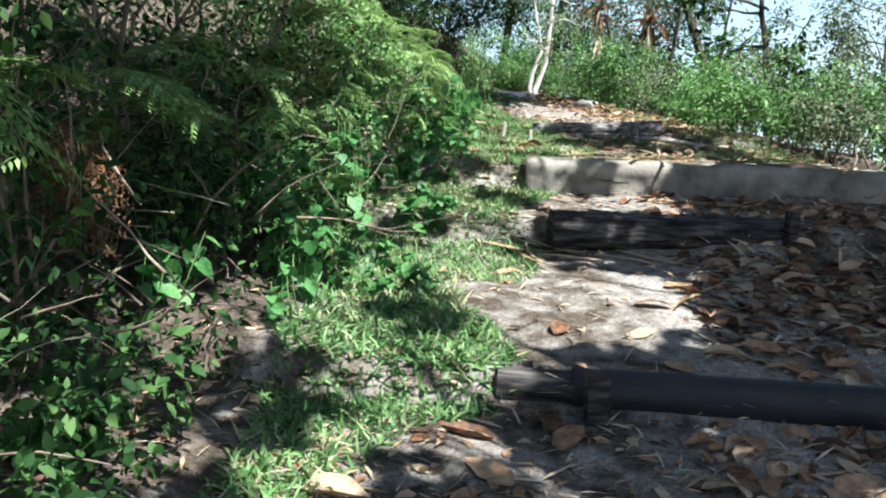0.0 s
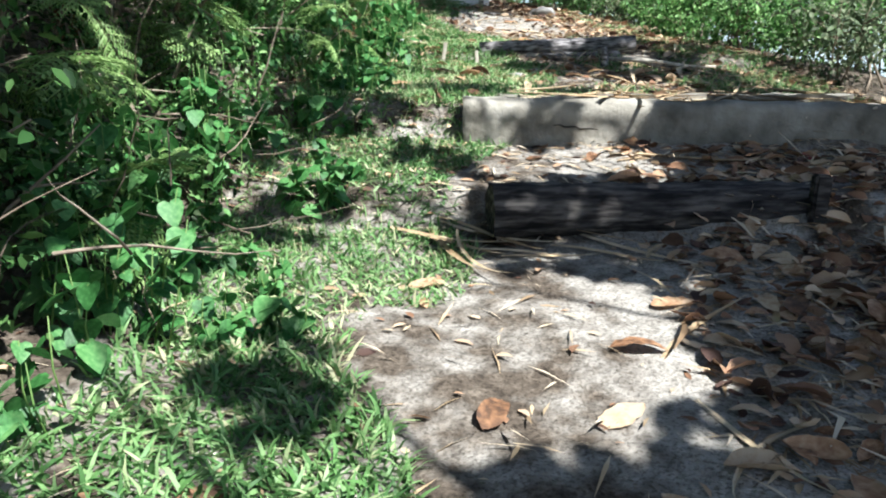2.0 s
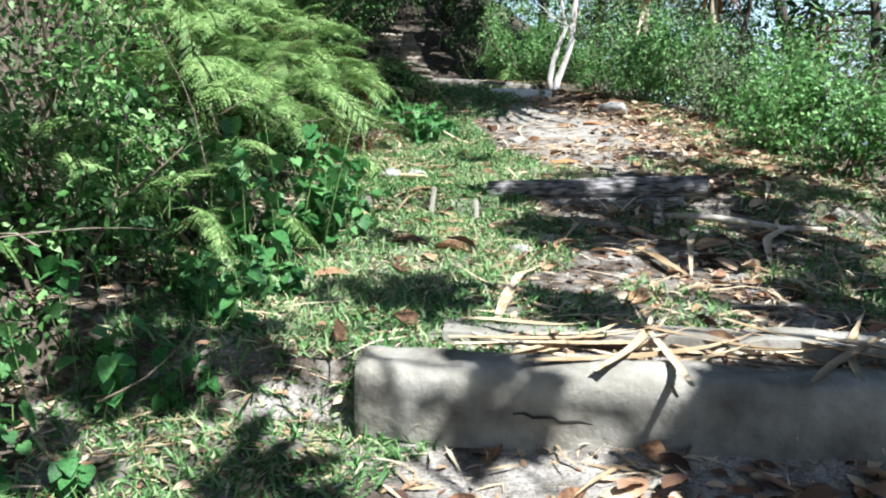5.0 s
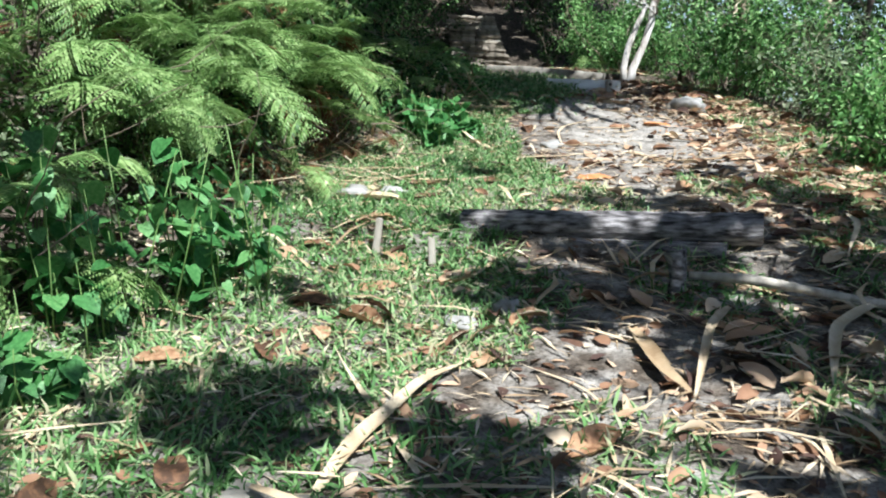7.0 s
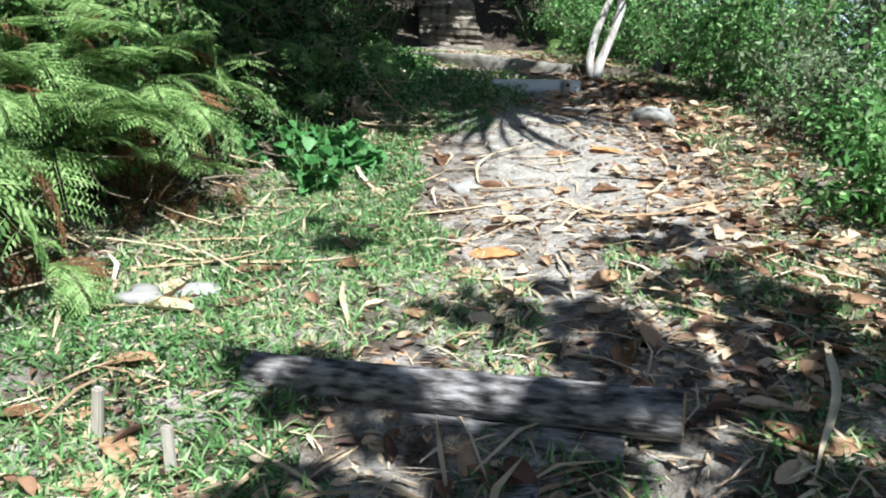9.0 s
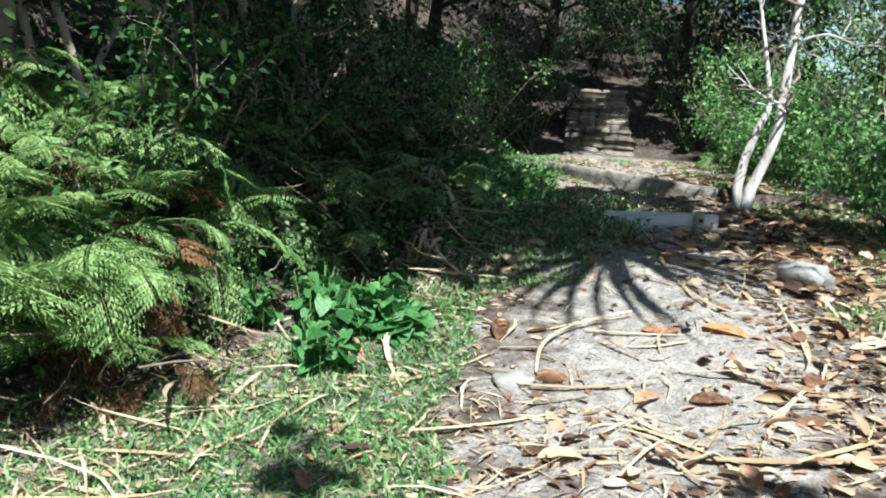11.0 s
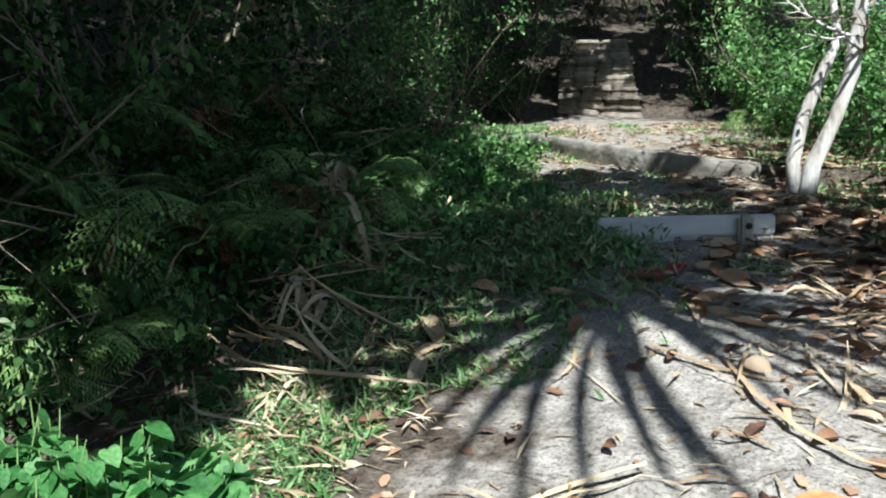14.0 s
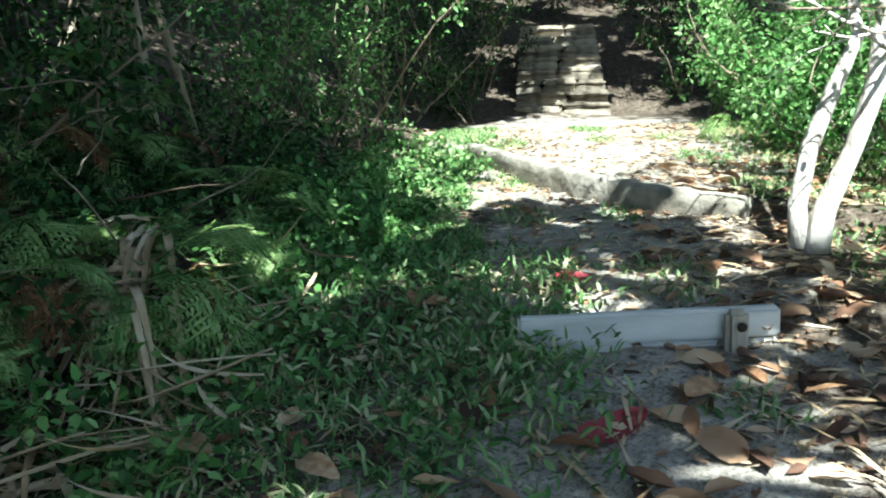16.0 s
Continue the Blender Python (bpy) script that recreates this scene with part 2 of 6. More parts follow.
def ground_z(x, y):
    x, y = np.ravel(x).astype(float), np.ravel(y).astype(float)
    w, u = along(x, y)
    z = np.interp(w, RISE[:, 0], RISE[:, 1])
    left = np.maximum(0, -u - 1.75)
    z = z + 0.22 * np.minimum(left, 1.2) + 0.62 * np.clip(left - 1.2, 0, 5)
    right = np.maximum(0, u - 1.7)
    z = z - 0.12 * np.minimum(right, 2.0) - 0.55 * np.clip(right - 2.0, 0, 60)
    # the raised landing behind the low kerb wall
    d = y - np.interp(-x, [-k[0] for k in KERB], [k[1] for k in KERB])
    z = z + 0.12 * np.clip(d / 0.1, 0, 1) * np.clip((2.2 - u) / 0.6, 0, 1) * (w > 15)
    far = np.clip((np.hypot(x, y - 8) - 45) / 60, 0, 1)
    z = z * (1 - far) - 22 * far
    rock = np.clip(1.3 - np.abs(w - 12.6), 0, 1) * np.clip(1.3 - np.abs(u), 0, 1)
    return z + 0.018 * wave(x, y, 3.1) + 0.010 * wave(x, y, 8.3, 2.0) + rock * (0.016 * wave(x, y, 11.0, 4.0) + 0.010 * wave(x, y, 19.0, 1.0))


KERB = [(-3.85, 16.42, 2.57), (-4.5, 16.45, 2.62), (-5.19, 16.62, 2.67), (-6.1, 17.15, 2.70), (-7.2, 17.95, 2.715)]


def gz(x, y):
    return float(ground_z([x], [y])[0])


def way_point(w, u):
    """The place u metres right of the middle of the way, where its middle has y = w."""
    i = int(np.abs(_line[:, 1] - w).argmin())
    return _line[i, 0] + u * _dir[i, 1], _line[i, 1] - u * _dir[i, 0], math.degrees(math.atan2(-_dir[i, 0], _dir[i, 1]))


# ---- mesh helpers ----
def mesh_of(name, verts, faces, smooth=True):
    me = bpy.data.meshes.new(name)
    me.from_pydata([tuple(map(float, v)) for v in verts] if not isinstance(verts, np.ndarray) else verts.tolist(), [], faces)
    if smooth:
        me.polygons.foreach_set("use_smooth", [True] * len(me.polygons))
    me.update()
    return me


def part(name, data, material, parent=None, label=""):
    """Links a mesh (or a bmesh) as one object under a thing or a part."""
    if isinstance(data, bmesh.types.BMesh):
        me = bpy.data.meshes.new(name)
        data.to_mesh(me)
        data.free()
        data = me
    ob = new(name, data)
    if material and not data.materials:
        data.materials.append(MATS[material])
    if parent:
        ob.parent = parent
    return tagged(ob, label)


def thing(name, label, category, m=None, group=""):
    ob = new(name)
    ob.empty_display_size = 0.1
    if m is not None:
        ob.matrix_world = m
    return tagged(ob, label, category, group)


def tube(points, radii, sides=8, close=True, rough=0.0, rng=random):
    """A bent, tapered round bar through points: verts and faces."""
    points = [Vector(p) for p in points]
    verts, faces = [], []
    up = Vector((0.13, 0.21, 0.97))
    for i, p in enumerate(points):
        d = (points[min(i + 1, len(points) - 1)] - points[max(i - 1, 0)]).normalized()
        a = d.cross(up if abs(d.dot(up)) < 0.95 else Vector((1, 0, 0))).normalized()
        b = d.cross(a)
        for k in range(sides):
            t = 2 * math.pi * k / sides
            r = radii[i] * (1 + rough * rng.uniform(-1, 1))
            verts.append(p + (a * math.cos(t) + b * math.sin(t)) * r)
    for i in range(len(points) - 1):
        for k in range(sides):
            q = (k + 1) % sides
            faces.append((i * sides + k, i * sides + q, (i + 1) * sides + q, (i + 1) * sides + k))
    if close:
        faces.append(tuple(range(sides))[::-1])
        faces.append(tuple((len(points) - 1) * sides + k for k in range(sides)))
    return verts, faces


def joined(name, pieces, smooth=True):
    verts, faces = [], []
    for v, f in pieces:
        o = len(verts)
        verts += [tuple(p) for p in v]
        faces += [tuple(i + o for i in q) for q in f]
    return mesh_of(name, verts, faces, smooth)


LEAF = np.array([(0, 0, 0), (-0.26, 0.3, 0.05), (0, 0.36, -0.02), (0.26, 0.3, 0.05), (-0.2, 0.68, 0.03), (0, 0.7, -0.04), (0.2, 0.68, 0.03), (0, 1, -0.10)])
LEAF_FACES = [(0, 2, 1), (0, 3, 2), (1, 2, 5, 4), (2, 3, 6, 5), (4, 5, 7), (5, 6, 7)]
BLADE = np.array([(-0.5, 0, 0), (0.5, 0, 0), (-0.4, 0.55, 0.10), (0.4, 0.55, 0.10), (0, 1, -0.05)])
BLADE_FACES = [(0, 1, 3, 2), (2, 3, 4)]
SLIM = np.array([(0, 0, 0), (-0.14, 0.35, 0.02), (0.14, 0.35, 0.02), (0, 1, -0.06)])
SLIM_FACES = [(0, 2, 1), (1, 2, 3)]


def scatter(name, shape, shape_faces, places, aims, rolls, lengths, widths):
    """One mesh of many small leaves: each a copy of shape, its tip towards aims."""
    p, d = np.asarray(places, float), np.asarray(aims, float)
    d = d / np.linalg.norm(d, axis=1)[:, None]
    ref = np.where(np.abs(d[:, 2:3]) > 0.95, np.array([[1.0, 0, 0]]), np.array([[0, 0, 1.0]]))
    side = np.cross(d, ref)
    side /= np.linalg.norm(side, axis=1)[:, None]
    nor = np.cross(side, d)
    c, s = np.cos(rolls)[:, None], np.sin(rolls)[:, None]
    a, b = c * side + s * nor, c * nor - s * side
    L, W = np.asarray(lengths, float)[:, None, None], np.asarray(widths, float)[:, None, None]
    v = (p[:, None] + shape[None, :, :1] * W * a[:, None] + shape[None, :, 1:2] * L * d[:, None] + shape[None, :, 2:3] * L * b[:, None])
    n = len(shape)
    k = len(p)
    loops, starts, totals, at = [], [], [], 0
    base = (np.arange(k) * n)
    flat = np.concatenate([np.array(f) for f in shape_faces])
    sizes = np.array([len(f) for f in shape_faces])
    me = bpy.data.meshes.new(name)
    me.vertices.add(k * n)
    me.vertices.foreach_set("co", v.reshape(-1))
    idx = (base[:, None] + flat[None]).reshape(-1)
    me.loops.add(len(idx))
    me.loops.foreach_set("vertex_index", idx.astype(np.int32))
    tot = np.tile(sizes, k)
    me.polygons.add(len(tot))
    me.polygons.foreach_set("loop_start", np.r_[0, np.cumsum(tot)[:-1]].astype(np.int32))
    me.polygons.foreach_set("loop_total", tot.astype(np.int32))
    me.update(calc_edges=True)
    me.validate()
    return me


RNG = np.random.default_rng(11)


def leaf_cloud(name, blobs, size, shape=LEAF, faces=LEAF_FACES, slim=1.0, droop=0.25, rng=RNG):
    """Leaves round blobs (x, y, z, radius, count): denser at the shell, tips outwards and down."""
    ps, ds = [], []
    for x, y, z, r, k in blobs:
        d = rng.normal(size=(k, 3))
        d /= np.linalg.norm(d, axis=1)[:, None]
        rr = r * rng.uniform(0.25, 1.0, k) ** 0.6 * (1 + 0.25 * np.sin(d[:, 0] * 5 + x) * np.cos(d[:, 1] * 4 + y))
        ps.append(np.array((x, y, z)) + d * rr[:, None] * (1, 1, 0.85))
        ds.append(d * 0.8 + rng.normal(size=(k, 3)) * 0.55 - np.array((0, 0, droop)))
    ps, ds = np.concatenate(ps), np.concatenate(ds)
    k = len(ps)
    L = size * rng.uniform(0.6, 1.35, k)
    return scatter(name, shape, faces, ps, ds, rng.uniform(-0.9, 0.9, k), L, L * slim)


# ---- ground: one sheet to the horizon ----
def build_ground():
    gx = np.r_[-np.geomspace(900, 9.2, 26), np.linspace(-9, 5, 190), np.geomspace(5.2, 900, 28)]
    gy = np.r_[-np.geomspace(900, 4.2, 20) , np.linspace(-4, 20, 330), np.geomspace(20.2, 900, 40)]
    X, Y = np.meshgrid(gx, gy)
    Z = ground_z(X, Y).reshape(X.shape)
    w, u = along(X, Y)
    verts = np.stack([X.ravel(), Y.ravel(), Z.ravel()], 1)
    nx = len(gx)
    faces = [(r * nx + c, r * nx + c + 1, (r + 1) * nx + c + 1, (r + 1) * nx + c) for r in range(len(gy) - 1) for c in range(nx - 1)]
    me = mesh_of("ground", verts, faces)
    # 1 where the way is bare sand, 0 under grass and plants
    bare = np.clip(1.15 - np.abs(u - np.interp(w, [0, 5, 8, 11, 14, 22], [0.35, 0.35, 0.5, 0.25, 0.1, 0.2])) / np.interp(w, [0, 6, 9, 12, 15, 20], [1.1, 1.1, 0.9, 1.3, 1.0, 1.1]), 0, 1)
    bare = np.where((w > 16.3) & (np.abs(u) < 1.5), 1.0, bare) * np.clip((21.2 - w) / 0.8, 0, 1)
    bare = np.maximum(bare, 0.48 * ((u > -2.1) & (u < 2.0) & (w < 12)))
    bare = np.maximum(bare, 0.22 * ((u > -1.4) & (w > 12) & (w < 21)))
    bare = np.where((w > 6.0) & (w < 10.6), np.minimum(bare, 0.52 + 0.10 * np.clip((w - 9) / 1.6, 0, 1)), bare)
    att = me.attributes.new("soil", "FLOAT", "POINT")
    att.data.foreach_set("value", bare.astype(np.float32))
    part("ground", me, "ground")
    tagged(bpy.data.objects["ground"], "sandy hillside ground with humus and litter", "ground", kind="structure")


build_ground()


# ---- hazy sea and sky beyond the slope: a glowing sheet with painted haze ----
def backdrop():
    m = bpy.data.materials.new("glow_haze")
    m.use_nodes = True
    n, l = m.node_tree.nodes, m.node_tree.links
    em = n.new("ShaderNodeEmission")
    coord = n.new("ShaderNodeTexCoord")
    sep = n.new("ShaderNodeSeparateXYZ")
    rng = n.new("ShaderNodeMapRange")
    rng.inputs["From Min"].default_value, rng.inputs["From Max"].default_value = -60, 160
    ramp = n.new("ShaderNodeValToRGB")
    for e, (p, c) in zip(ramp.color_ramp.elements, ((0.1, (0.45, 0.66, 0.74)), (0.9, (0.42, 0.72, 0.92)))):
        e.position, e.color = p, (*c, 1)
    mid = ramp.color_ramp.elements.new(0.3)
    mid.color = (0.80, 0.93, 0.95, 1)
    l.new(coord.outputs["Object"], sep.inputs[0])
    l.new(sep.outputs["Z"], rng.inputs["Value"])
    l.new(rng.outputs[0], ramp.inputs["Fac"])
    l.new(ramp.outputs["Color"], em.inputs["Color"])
    # the sheet gives off its own light to brighten the distance
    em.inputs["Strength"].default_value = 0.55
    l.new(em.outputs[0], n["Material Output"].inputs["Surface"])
    MATS["glow_haze"] = m
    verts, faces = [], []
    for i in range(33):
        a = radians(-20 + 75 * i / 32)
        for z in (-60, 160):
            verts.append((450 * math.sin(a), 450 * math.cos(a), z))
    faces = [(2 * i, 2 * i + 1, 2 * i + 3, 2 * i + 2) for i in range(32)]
    tagged(part("backdrop", mesh_of("backdrop", verts, faces), "glow_haze"), "glowing sheet painted as pale hazy sea and sky beyond the slope", "backdrop", kind="structure")


backdrop()

# ---- steps, kerbs and stairs ----
def log_mesh(name, length, radius, sides=20, rings=24, furrow=0.1, bend=0.0, flat=0.0, seed=1):
    """A round log along x with furrowed bark; both ends slightly uneven."""
    r = np.random.default_rng(seed)
    prof = r.uniform(-1, 1, sides)
    verts = []
    for i in range(rings + 1):
        x = (i / rings - 0.5) * length
        prof = 0.75 * prof + 0.25 * r.uniform(-1, 1, sides)
        for k in range(sides):
            a = 2 * math.pi * k / sides
            rr = radius * (1 + furrow * prof[k])
            y, z = rr * math.cos(a), rr * math.sin(a)
            z = max(z, -radius * (1 - flat))
            verts.append((x, y + bend * math.sin(i / rings * 3.14), z))
    faces = [(i * sides + k, i * sides + (k + 1) % sides, (i + 1) * sides + (k + 1) % sides, (i + 1) * sides + k) for i in range(rings) for k in range(sides)]
    return verts, [f[::-1] for f in faces]


def disc_mesh(name, radius, x, sides=20, facing=1):
    verts = [(x, 0, 0)] + [(x + facing * 0.002 * (k % 2), radius * math.cos(2 * math.pi * k / sides), radius * math.sin(2 * math.pi * k / sides)) for k in range(sides)]
    faces = [(0, 1 + k, 1 + (k + 1) % sides) if facing > 0 else (0, 1 + (k + 1) % sides, 1 + k) for k in range(sides)]
    return mesh_of(name, verts, faces, False)


def box_mesh(name, sx, sy, sz, bevel=0.01, rough=0.0, cuts=0, seed=1):
    bm = bmesh.new()
    bmesh.ops.create_cube(bm, size=1)
    for v in bm.verts:
        v.co = Vector((v.co.x * sx, v.co.y * sy, v.co.z * sz))
    if cuts:
        bmesh.ops.subdivide_edges(bm, edges=[e for e in bm.edges if e.calc_length() > 0.5 * max(sx, sy, sz)], cuts=cuts, use_grid_fill=True)
    if bevel:
        bmesh.ops.bevel(bm, geom=[e for e in bm.edges if len(e.link_faces) == 2 and e.calc_face_angle(0) > 0.5], offset=bevel, segments=2, affect="EDGES")
    if rough:
        for v in bm.verts:
            n = noise.noise_vector(v.co * 5 + Vector((seed, seed * 2, 0)))
            v.co += n * rough
    for f in bm.faces:
        f.smooth = False
    return bm


# first step: a smooth black pole held by a stake, with a short rough log at its end
step = thing("pole_step", "smooth black pole laid as a step with a stake before it", "step", pose(0.92, 2.13, 0.175, 0, 0, 11.5))
v, f = log_mesh("pole", 2.5, 0.095, 24, 18, 0.015, seed=3)
part("pole", mesh_of("pole", v, f), "pipe_black", step)
part("pole_end", disc_mesh("pole_end", 0.094, 1.25), "dark_wood", step)
step2 = thing("short_log", "short dark weathered log at the end of the black pole", "log", pose(-0.45, 1.86, 0.17, 0, 0, 9))
v, f = log_mesh("log_body", 0.36, 0.085, 16, 8, 0.12, seed=5)
part("log_body", mesh_of("log_body", v, f), "dark_wood", step2)
part("end_grain", disc_mesh("end_grain", 0.083, -0.18, 16, -1), "dark_wood", step2)
stake = thing("stake", "dark squared stake hammered in before the black pole", "stake", pose(-0.17, 1.70, 0.10, 2, -3, 12))
part("stake_body", box_mesh("stake_body", 0.11, 0.07, 0.42, 0.012, 0.006), "dark_wood", stake)

# second step: dark rotten log
step = thing("dark_log_step", "dark weathered log laid across the way as a step", "step", pose(0.10, 4.44, 0.675, 0, 0, 22))
v, f = log_mesh("log_body", 1.96, 0.138, 26, 60, 0.19, bend=0.03, seed=7)
part("log_body", mesh_of("log_body", v, f), "dark_wood", step)
part("end_grain", disc_mesh("end_grain", 0.13, -0.98, 26, -1), "dark_wood", step)
part("end_grain", disc_mesh("end_grain", 0.13, 0.98, 26, 1), "dark_wood", step)
stake = thing("stake", "dark stake holding the rotten log step", "stake", pose(0.80, 4.545, 0.68, 0, 2, 20))
part("stake_body", box_mesh("stake_body", 0.09, 0.07, 0.40, 0.012, 0.006, seed=4), "dark_wood", stake)

# third step: cracked concrete beam
step = thing("concrete_step", "cracked grey concrete beam laid as a step", "step", pose(0.28, 5.78, 1.05, 0, 0, 15))
verts = []
prof = [(-0.13, -0.17), (-0.135, -0.05), (-0.13, 0.06), (-0.115, 0.105), (-0.08, 0.125), (0.0, 0.13), (0.09, 0.127), (0.12, 0.10), (0.13, -0.17)]
for i in range(61):
    x = (i / 60 - 0.5) * 3.2
    for y, z in prof:
        d = noise.noise_vector(Vector((x * 4, y * 8, z * 8))) * 0.020 + noise.noise_vector(Vector((x * 15, y * 20, z * 20))) * 0.010 + noise.noise_vector(Vector((x * 1.3, 0, 0))) * 0.02
        verts.append((x, y + d.y, z + d.z))
k = len(prof)
faces = [(i * k + j, (i + 1) * k + j, (i + 1) * k + j + 1, i * k + j + 1) for i in range(60) for j in range(k - 1)]
faces += [tuple(range(k)), tuple(60 * k + j for j in range(k))[::-1]]
part("beam", mesh_of("beam", verts, faces), "concrete", step)
pts = [(-1.02, -0.035), (-0.98, -0.03), (-0.95, -0.045), (-0.88, -0.04), (-0.85, -0.055), (-0.78, -0.05), (-0.72, -0.062), (-0.66, -0.055)]
part("crack", joined("crack", [tube([(x, -0.133, z) for x, z in pts], [0.002, 0.004, 0.006, 0.004, 0.006, 0.005, 0.003, 0.001], 5)]), "hole_dark", step, "dark crack")

# low slab sunk behind the beam
slab = thing("concrete_slab", "pale worn concrete slab sunk behind the cracked beam", "slab", pose(0.06, 6.17, 1.115, 0, -1.0, 15))
part("slab_body", box_mesh("slab_body", 2.45, 0.24, 0.17, 0.0, 0.03, 20, 8), "concrete", slab)

# fourth step: bark log with a lower weathered plank under it
step = thing("bark_log_step", "furrowed grey bark log laid across the grass", "step", pose(-1.07, 8.57, 1.552, 0, -3.2, 11))
v, f = log_mesh("bark", 1.54, 0.08, 36, 80, 0.13, seed=9)
part("bark", mesh_of("bark", v, f), "bark_log", step)
part("end_grain", disc_mesh("end_grain", 0.077, 0.77, 36, 1), "cut_wood", step, "sawn tan end grain")
part("end_grain", disc_mesh("end_grain", 0.077, -0.77, 36, -1), "bark_log", step)
low = thing("low_log", "weathered grey log half sunk under the bark log", "log", pose(-1.12, 8.50, 1.435, 0, -3.0, 10))
v, f = log_mesh("log_body", 1.35, 0.06, 14, 24, 0.15, seed=12)
part("log_body", mesh_of("log_body", v, f), "bark_log", low)
for px, py, h, tx, ty in ((-2.07, 7.94, 0.24, 4, 6), (-1.75, 7.96, 0.20, -3, -4)):
    st = thing("peg", "thin weathered wooden peg standing in the grass", "peg", pose(px, py, gz(px, py) + h / 2 - 0.05, tx, ty, 20))
    part("peg_body", box_mesh("peg_body", 0.035, 0.03, h, 0.006, 0.004, seed=int(px * 9)), "post_wood", st)
stump = thing("rotten_stump", "small grey rotten stump in the shade", "stump", pose(-0.57, 8.10, gz(-0.57, 8.1)))
v, f = tube([(0, 0, -0.05), (0.01, 0, 0.05), (0.0, 0.02, 0.12), (-0.02, 0.02, 0.18)], [0.055, 0.042, 0.04, 0.055], 9, True, 0.18)
part("stump_body", mesh_of("stump_body", v, f), "bark_log", stump)
br = thing("fallen_branch", "fallen grey branch lying beside the bark log", "branch")
pts = [(-0.52, 8.12, 1.56), (-0.28, 8.22, 1.58), (-0.05, 8.24, 1.57), (0.2, 8.32, 1.54), (0.45, 8.36, 1.50)]
v, f = tube([(x, y, gz(x, y) + 0.03 + 0.05 * (i < 3)) for i, (x, y, z) in enumerate(pts)], [0.016, 0.022, 0.018, 0.02, 0.012], 8, True, 0.15)
part("branch_body", mesh_of("branch_body", v, f), "post_wood", br)

# fifth step: white painted boards with a post
step = thing("white_board_step", "white painted timber board on edge with a bolted post", "step", pose(-3.42, 14.42, 2.375, 0, 0, 43))
part("board", box_mesh("board", 0.98, 0.055, 0.115, 0.012, 0.004, 6), "white_paint", step)
low = part("lower_board", box_mesh("lower_board", 0.98, 0.05, 0.10, 0.01, 0.004, 6, 3), "white_paint", step)
low.location = (0.01, 0.004, -0.112)
bm = box_mesh("post", 0.085, 0.055, 0.24, 0.018, 0.003, 0, 5)
post = part("post", bm, "post_wood", step, "weathered grey post with a bolt hole")
post.location = (0.31, -0.058, -0.055)
hole = part("bolt_hole", joined("bolt_hole", [tube([(0, 0.004, 0), (0, -0.004, 0)], [0.018, 0.018], 14)]), "hole_dark", post)
hole.location = (0.01, -0.029, 0.06)
rim = part("washer", joined("washer", [tube([(0.022 * math.cos(a), 0, 0.022 * math.sin(a)) for a in np.linspace(0, 2 * math.pi, 17)], [0.004] * 17, 6, False)]), "post_wood", post)
rim.location = (0.01, -0.029, 0.06)

# low curved kerb wall before the landing
kerb = thing("kerb_wall", "low curved concrete kerb wall edging the landing", "wall")
kx, ky, kz = [np.interp(np.linspace(0, 4, 49), range(5), [p[i] for p in KERB]) for i in range(3)]
for _ in range(30):
    kx[1:-1], ky[1:-1], kz[1:-1] = [(c[:-2] + 2 * c[1:-1] + c[2:]) / 4 for c in (kx, ky, kz)]
verts, faces = [], []
for i in range(49):
    for y, z in ((-0.075, -0.32), (-0.08, -0.08), (-0.07, -0.02), (-0.045, 0.0), (0.045, 0.002), (0.07, -0.02), (0.075, -0.32)):
        d = noise.noise_vector(Vector((i * 0.5, y * 9, z * 9))) * 0.014
        verts.append((kx[i] + d.x, ky[i] + y + d.y, kz[i] + z + d.z))
faces = [(i * 7 + j, i * 7 + j + 1, (i + 1) * 7 + j + 1, (i + 1) * 7 + j) for i in range(48) for j in range(6)] + [tuple(range(7))[::-1], tuple(48 * 7 + j for j in range(7))]
part("kerb_body", mesh_of("kerb_body", verts, faces), "concrete", kerb)

# stone stairs up into the wood
stairs = thing("stone_stairs", "worn stone stairs with rough blocks climbing into the wood", "stairs", pose(-8.35, 21.25, 2.775, 0, 0, 35))
rng = np.random.default_rng(21)
for i in range(8):
    x, k = -0.66 + 0.005 * i, 0
    end = 0.64 - 0.012 * i
    while end - x > 0.1:
        wd = rng.uniform(0.28, 0.75)
        if end - x - wd < 0.25:
            wd = end - x
        slab = part("tread_slab", box_mesh("tread_slab", wd - 0.02, 0.40, rng.uniform(0.07, 0.10), 0.03, 0.03, 4, i * 7 + k), "stair_stone", stairs)
        slab.matrix_local = pose(x + wd / 2, 0.29 * i + 0.17 + rng.uniform(-0.06, 0.06), 0.125 + 0.166 * i + rng.uniform(-0.02, 0.02), rng.uniform(-3, 4), rng.uniform(-3, 3), rng.uniform(-4, 4))
        riser = part("riser_stone", box_mesh("riser_stone", wd - 0.02, 0.36, 0.13, 0.025, 0.018, 2, i * 5 + k), "stair_stone", stairs)
        riser.matrix_local = pose(x + wd / 2, 0.29 * i + 0.19 + rng.uniform(-0.02, 0.02), 0.035 + 0.166 * i, 0, 0, rng.uniform(-2, 2))
        x += wd
        k += 1

# ---- trees ----
def limb(start, aim, length, radius, rng, bend=0.25, steps=6):
    pts, rad, p, d = [Vector(start)], [radius], Vector(start), Vector(aim).normalized()
    for i in range(steps):
        d = (d + Vector(rng.normal(size=3)) * bend * 0.5).normalized()
        p = p + d * (length / steps)
        pts.append(p.copy())
        rad.append(radius * (1 - 0.8 * (i + 1) / steps))
    return pts, rad


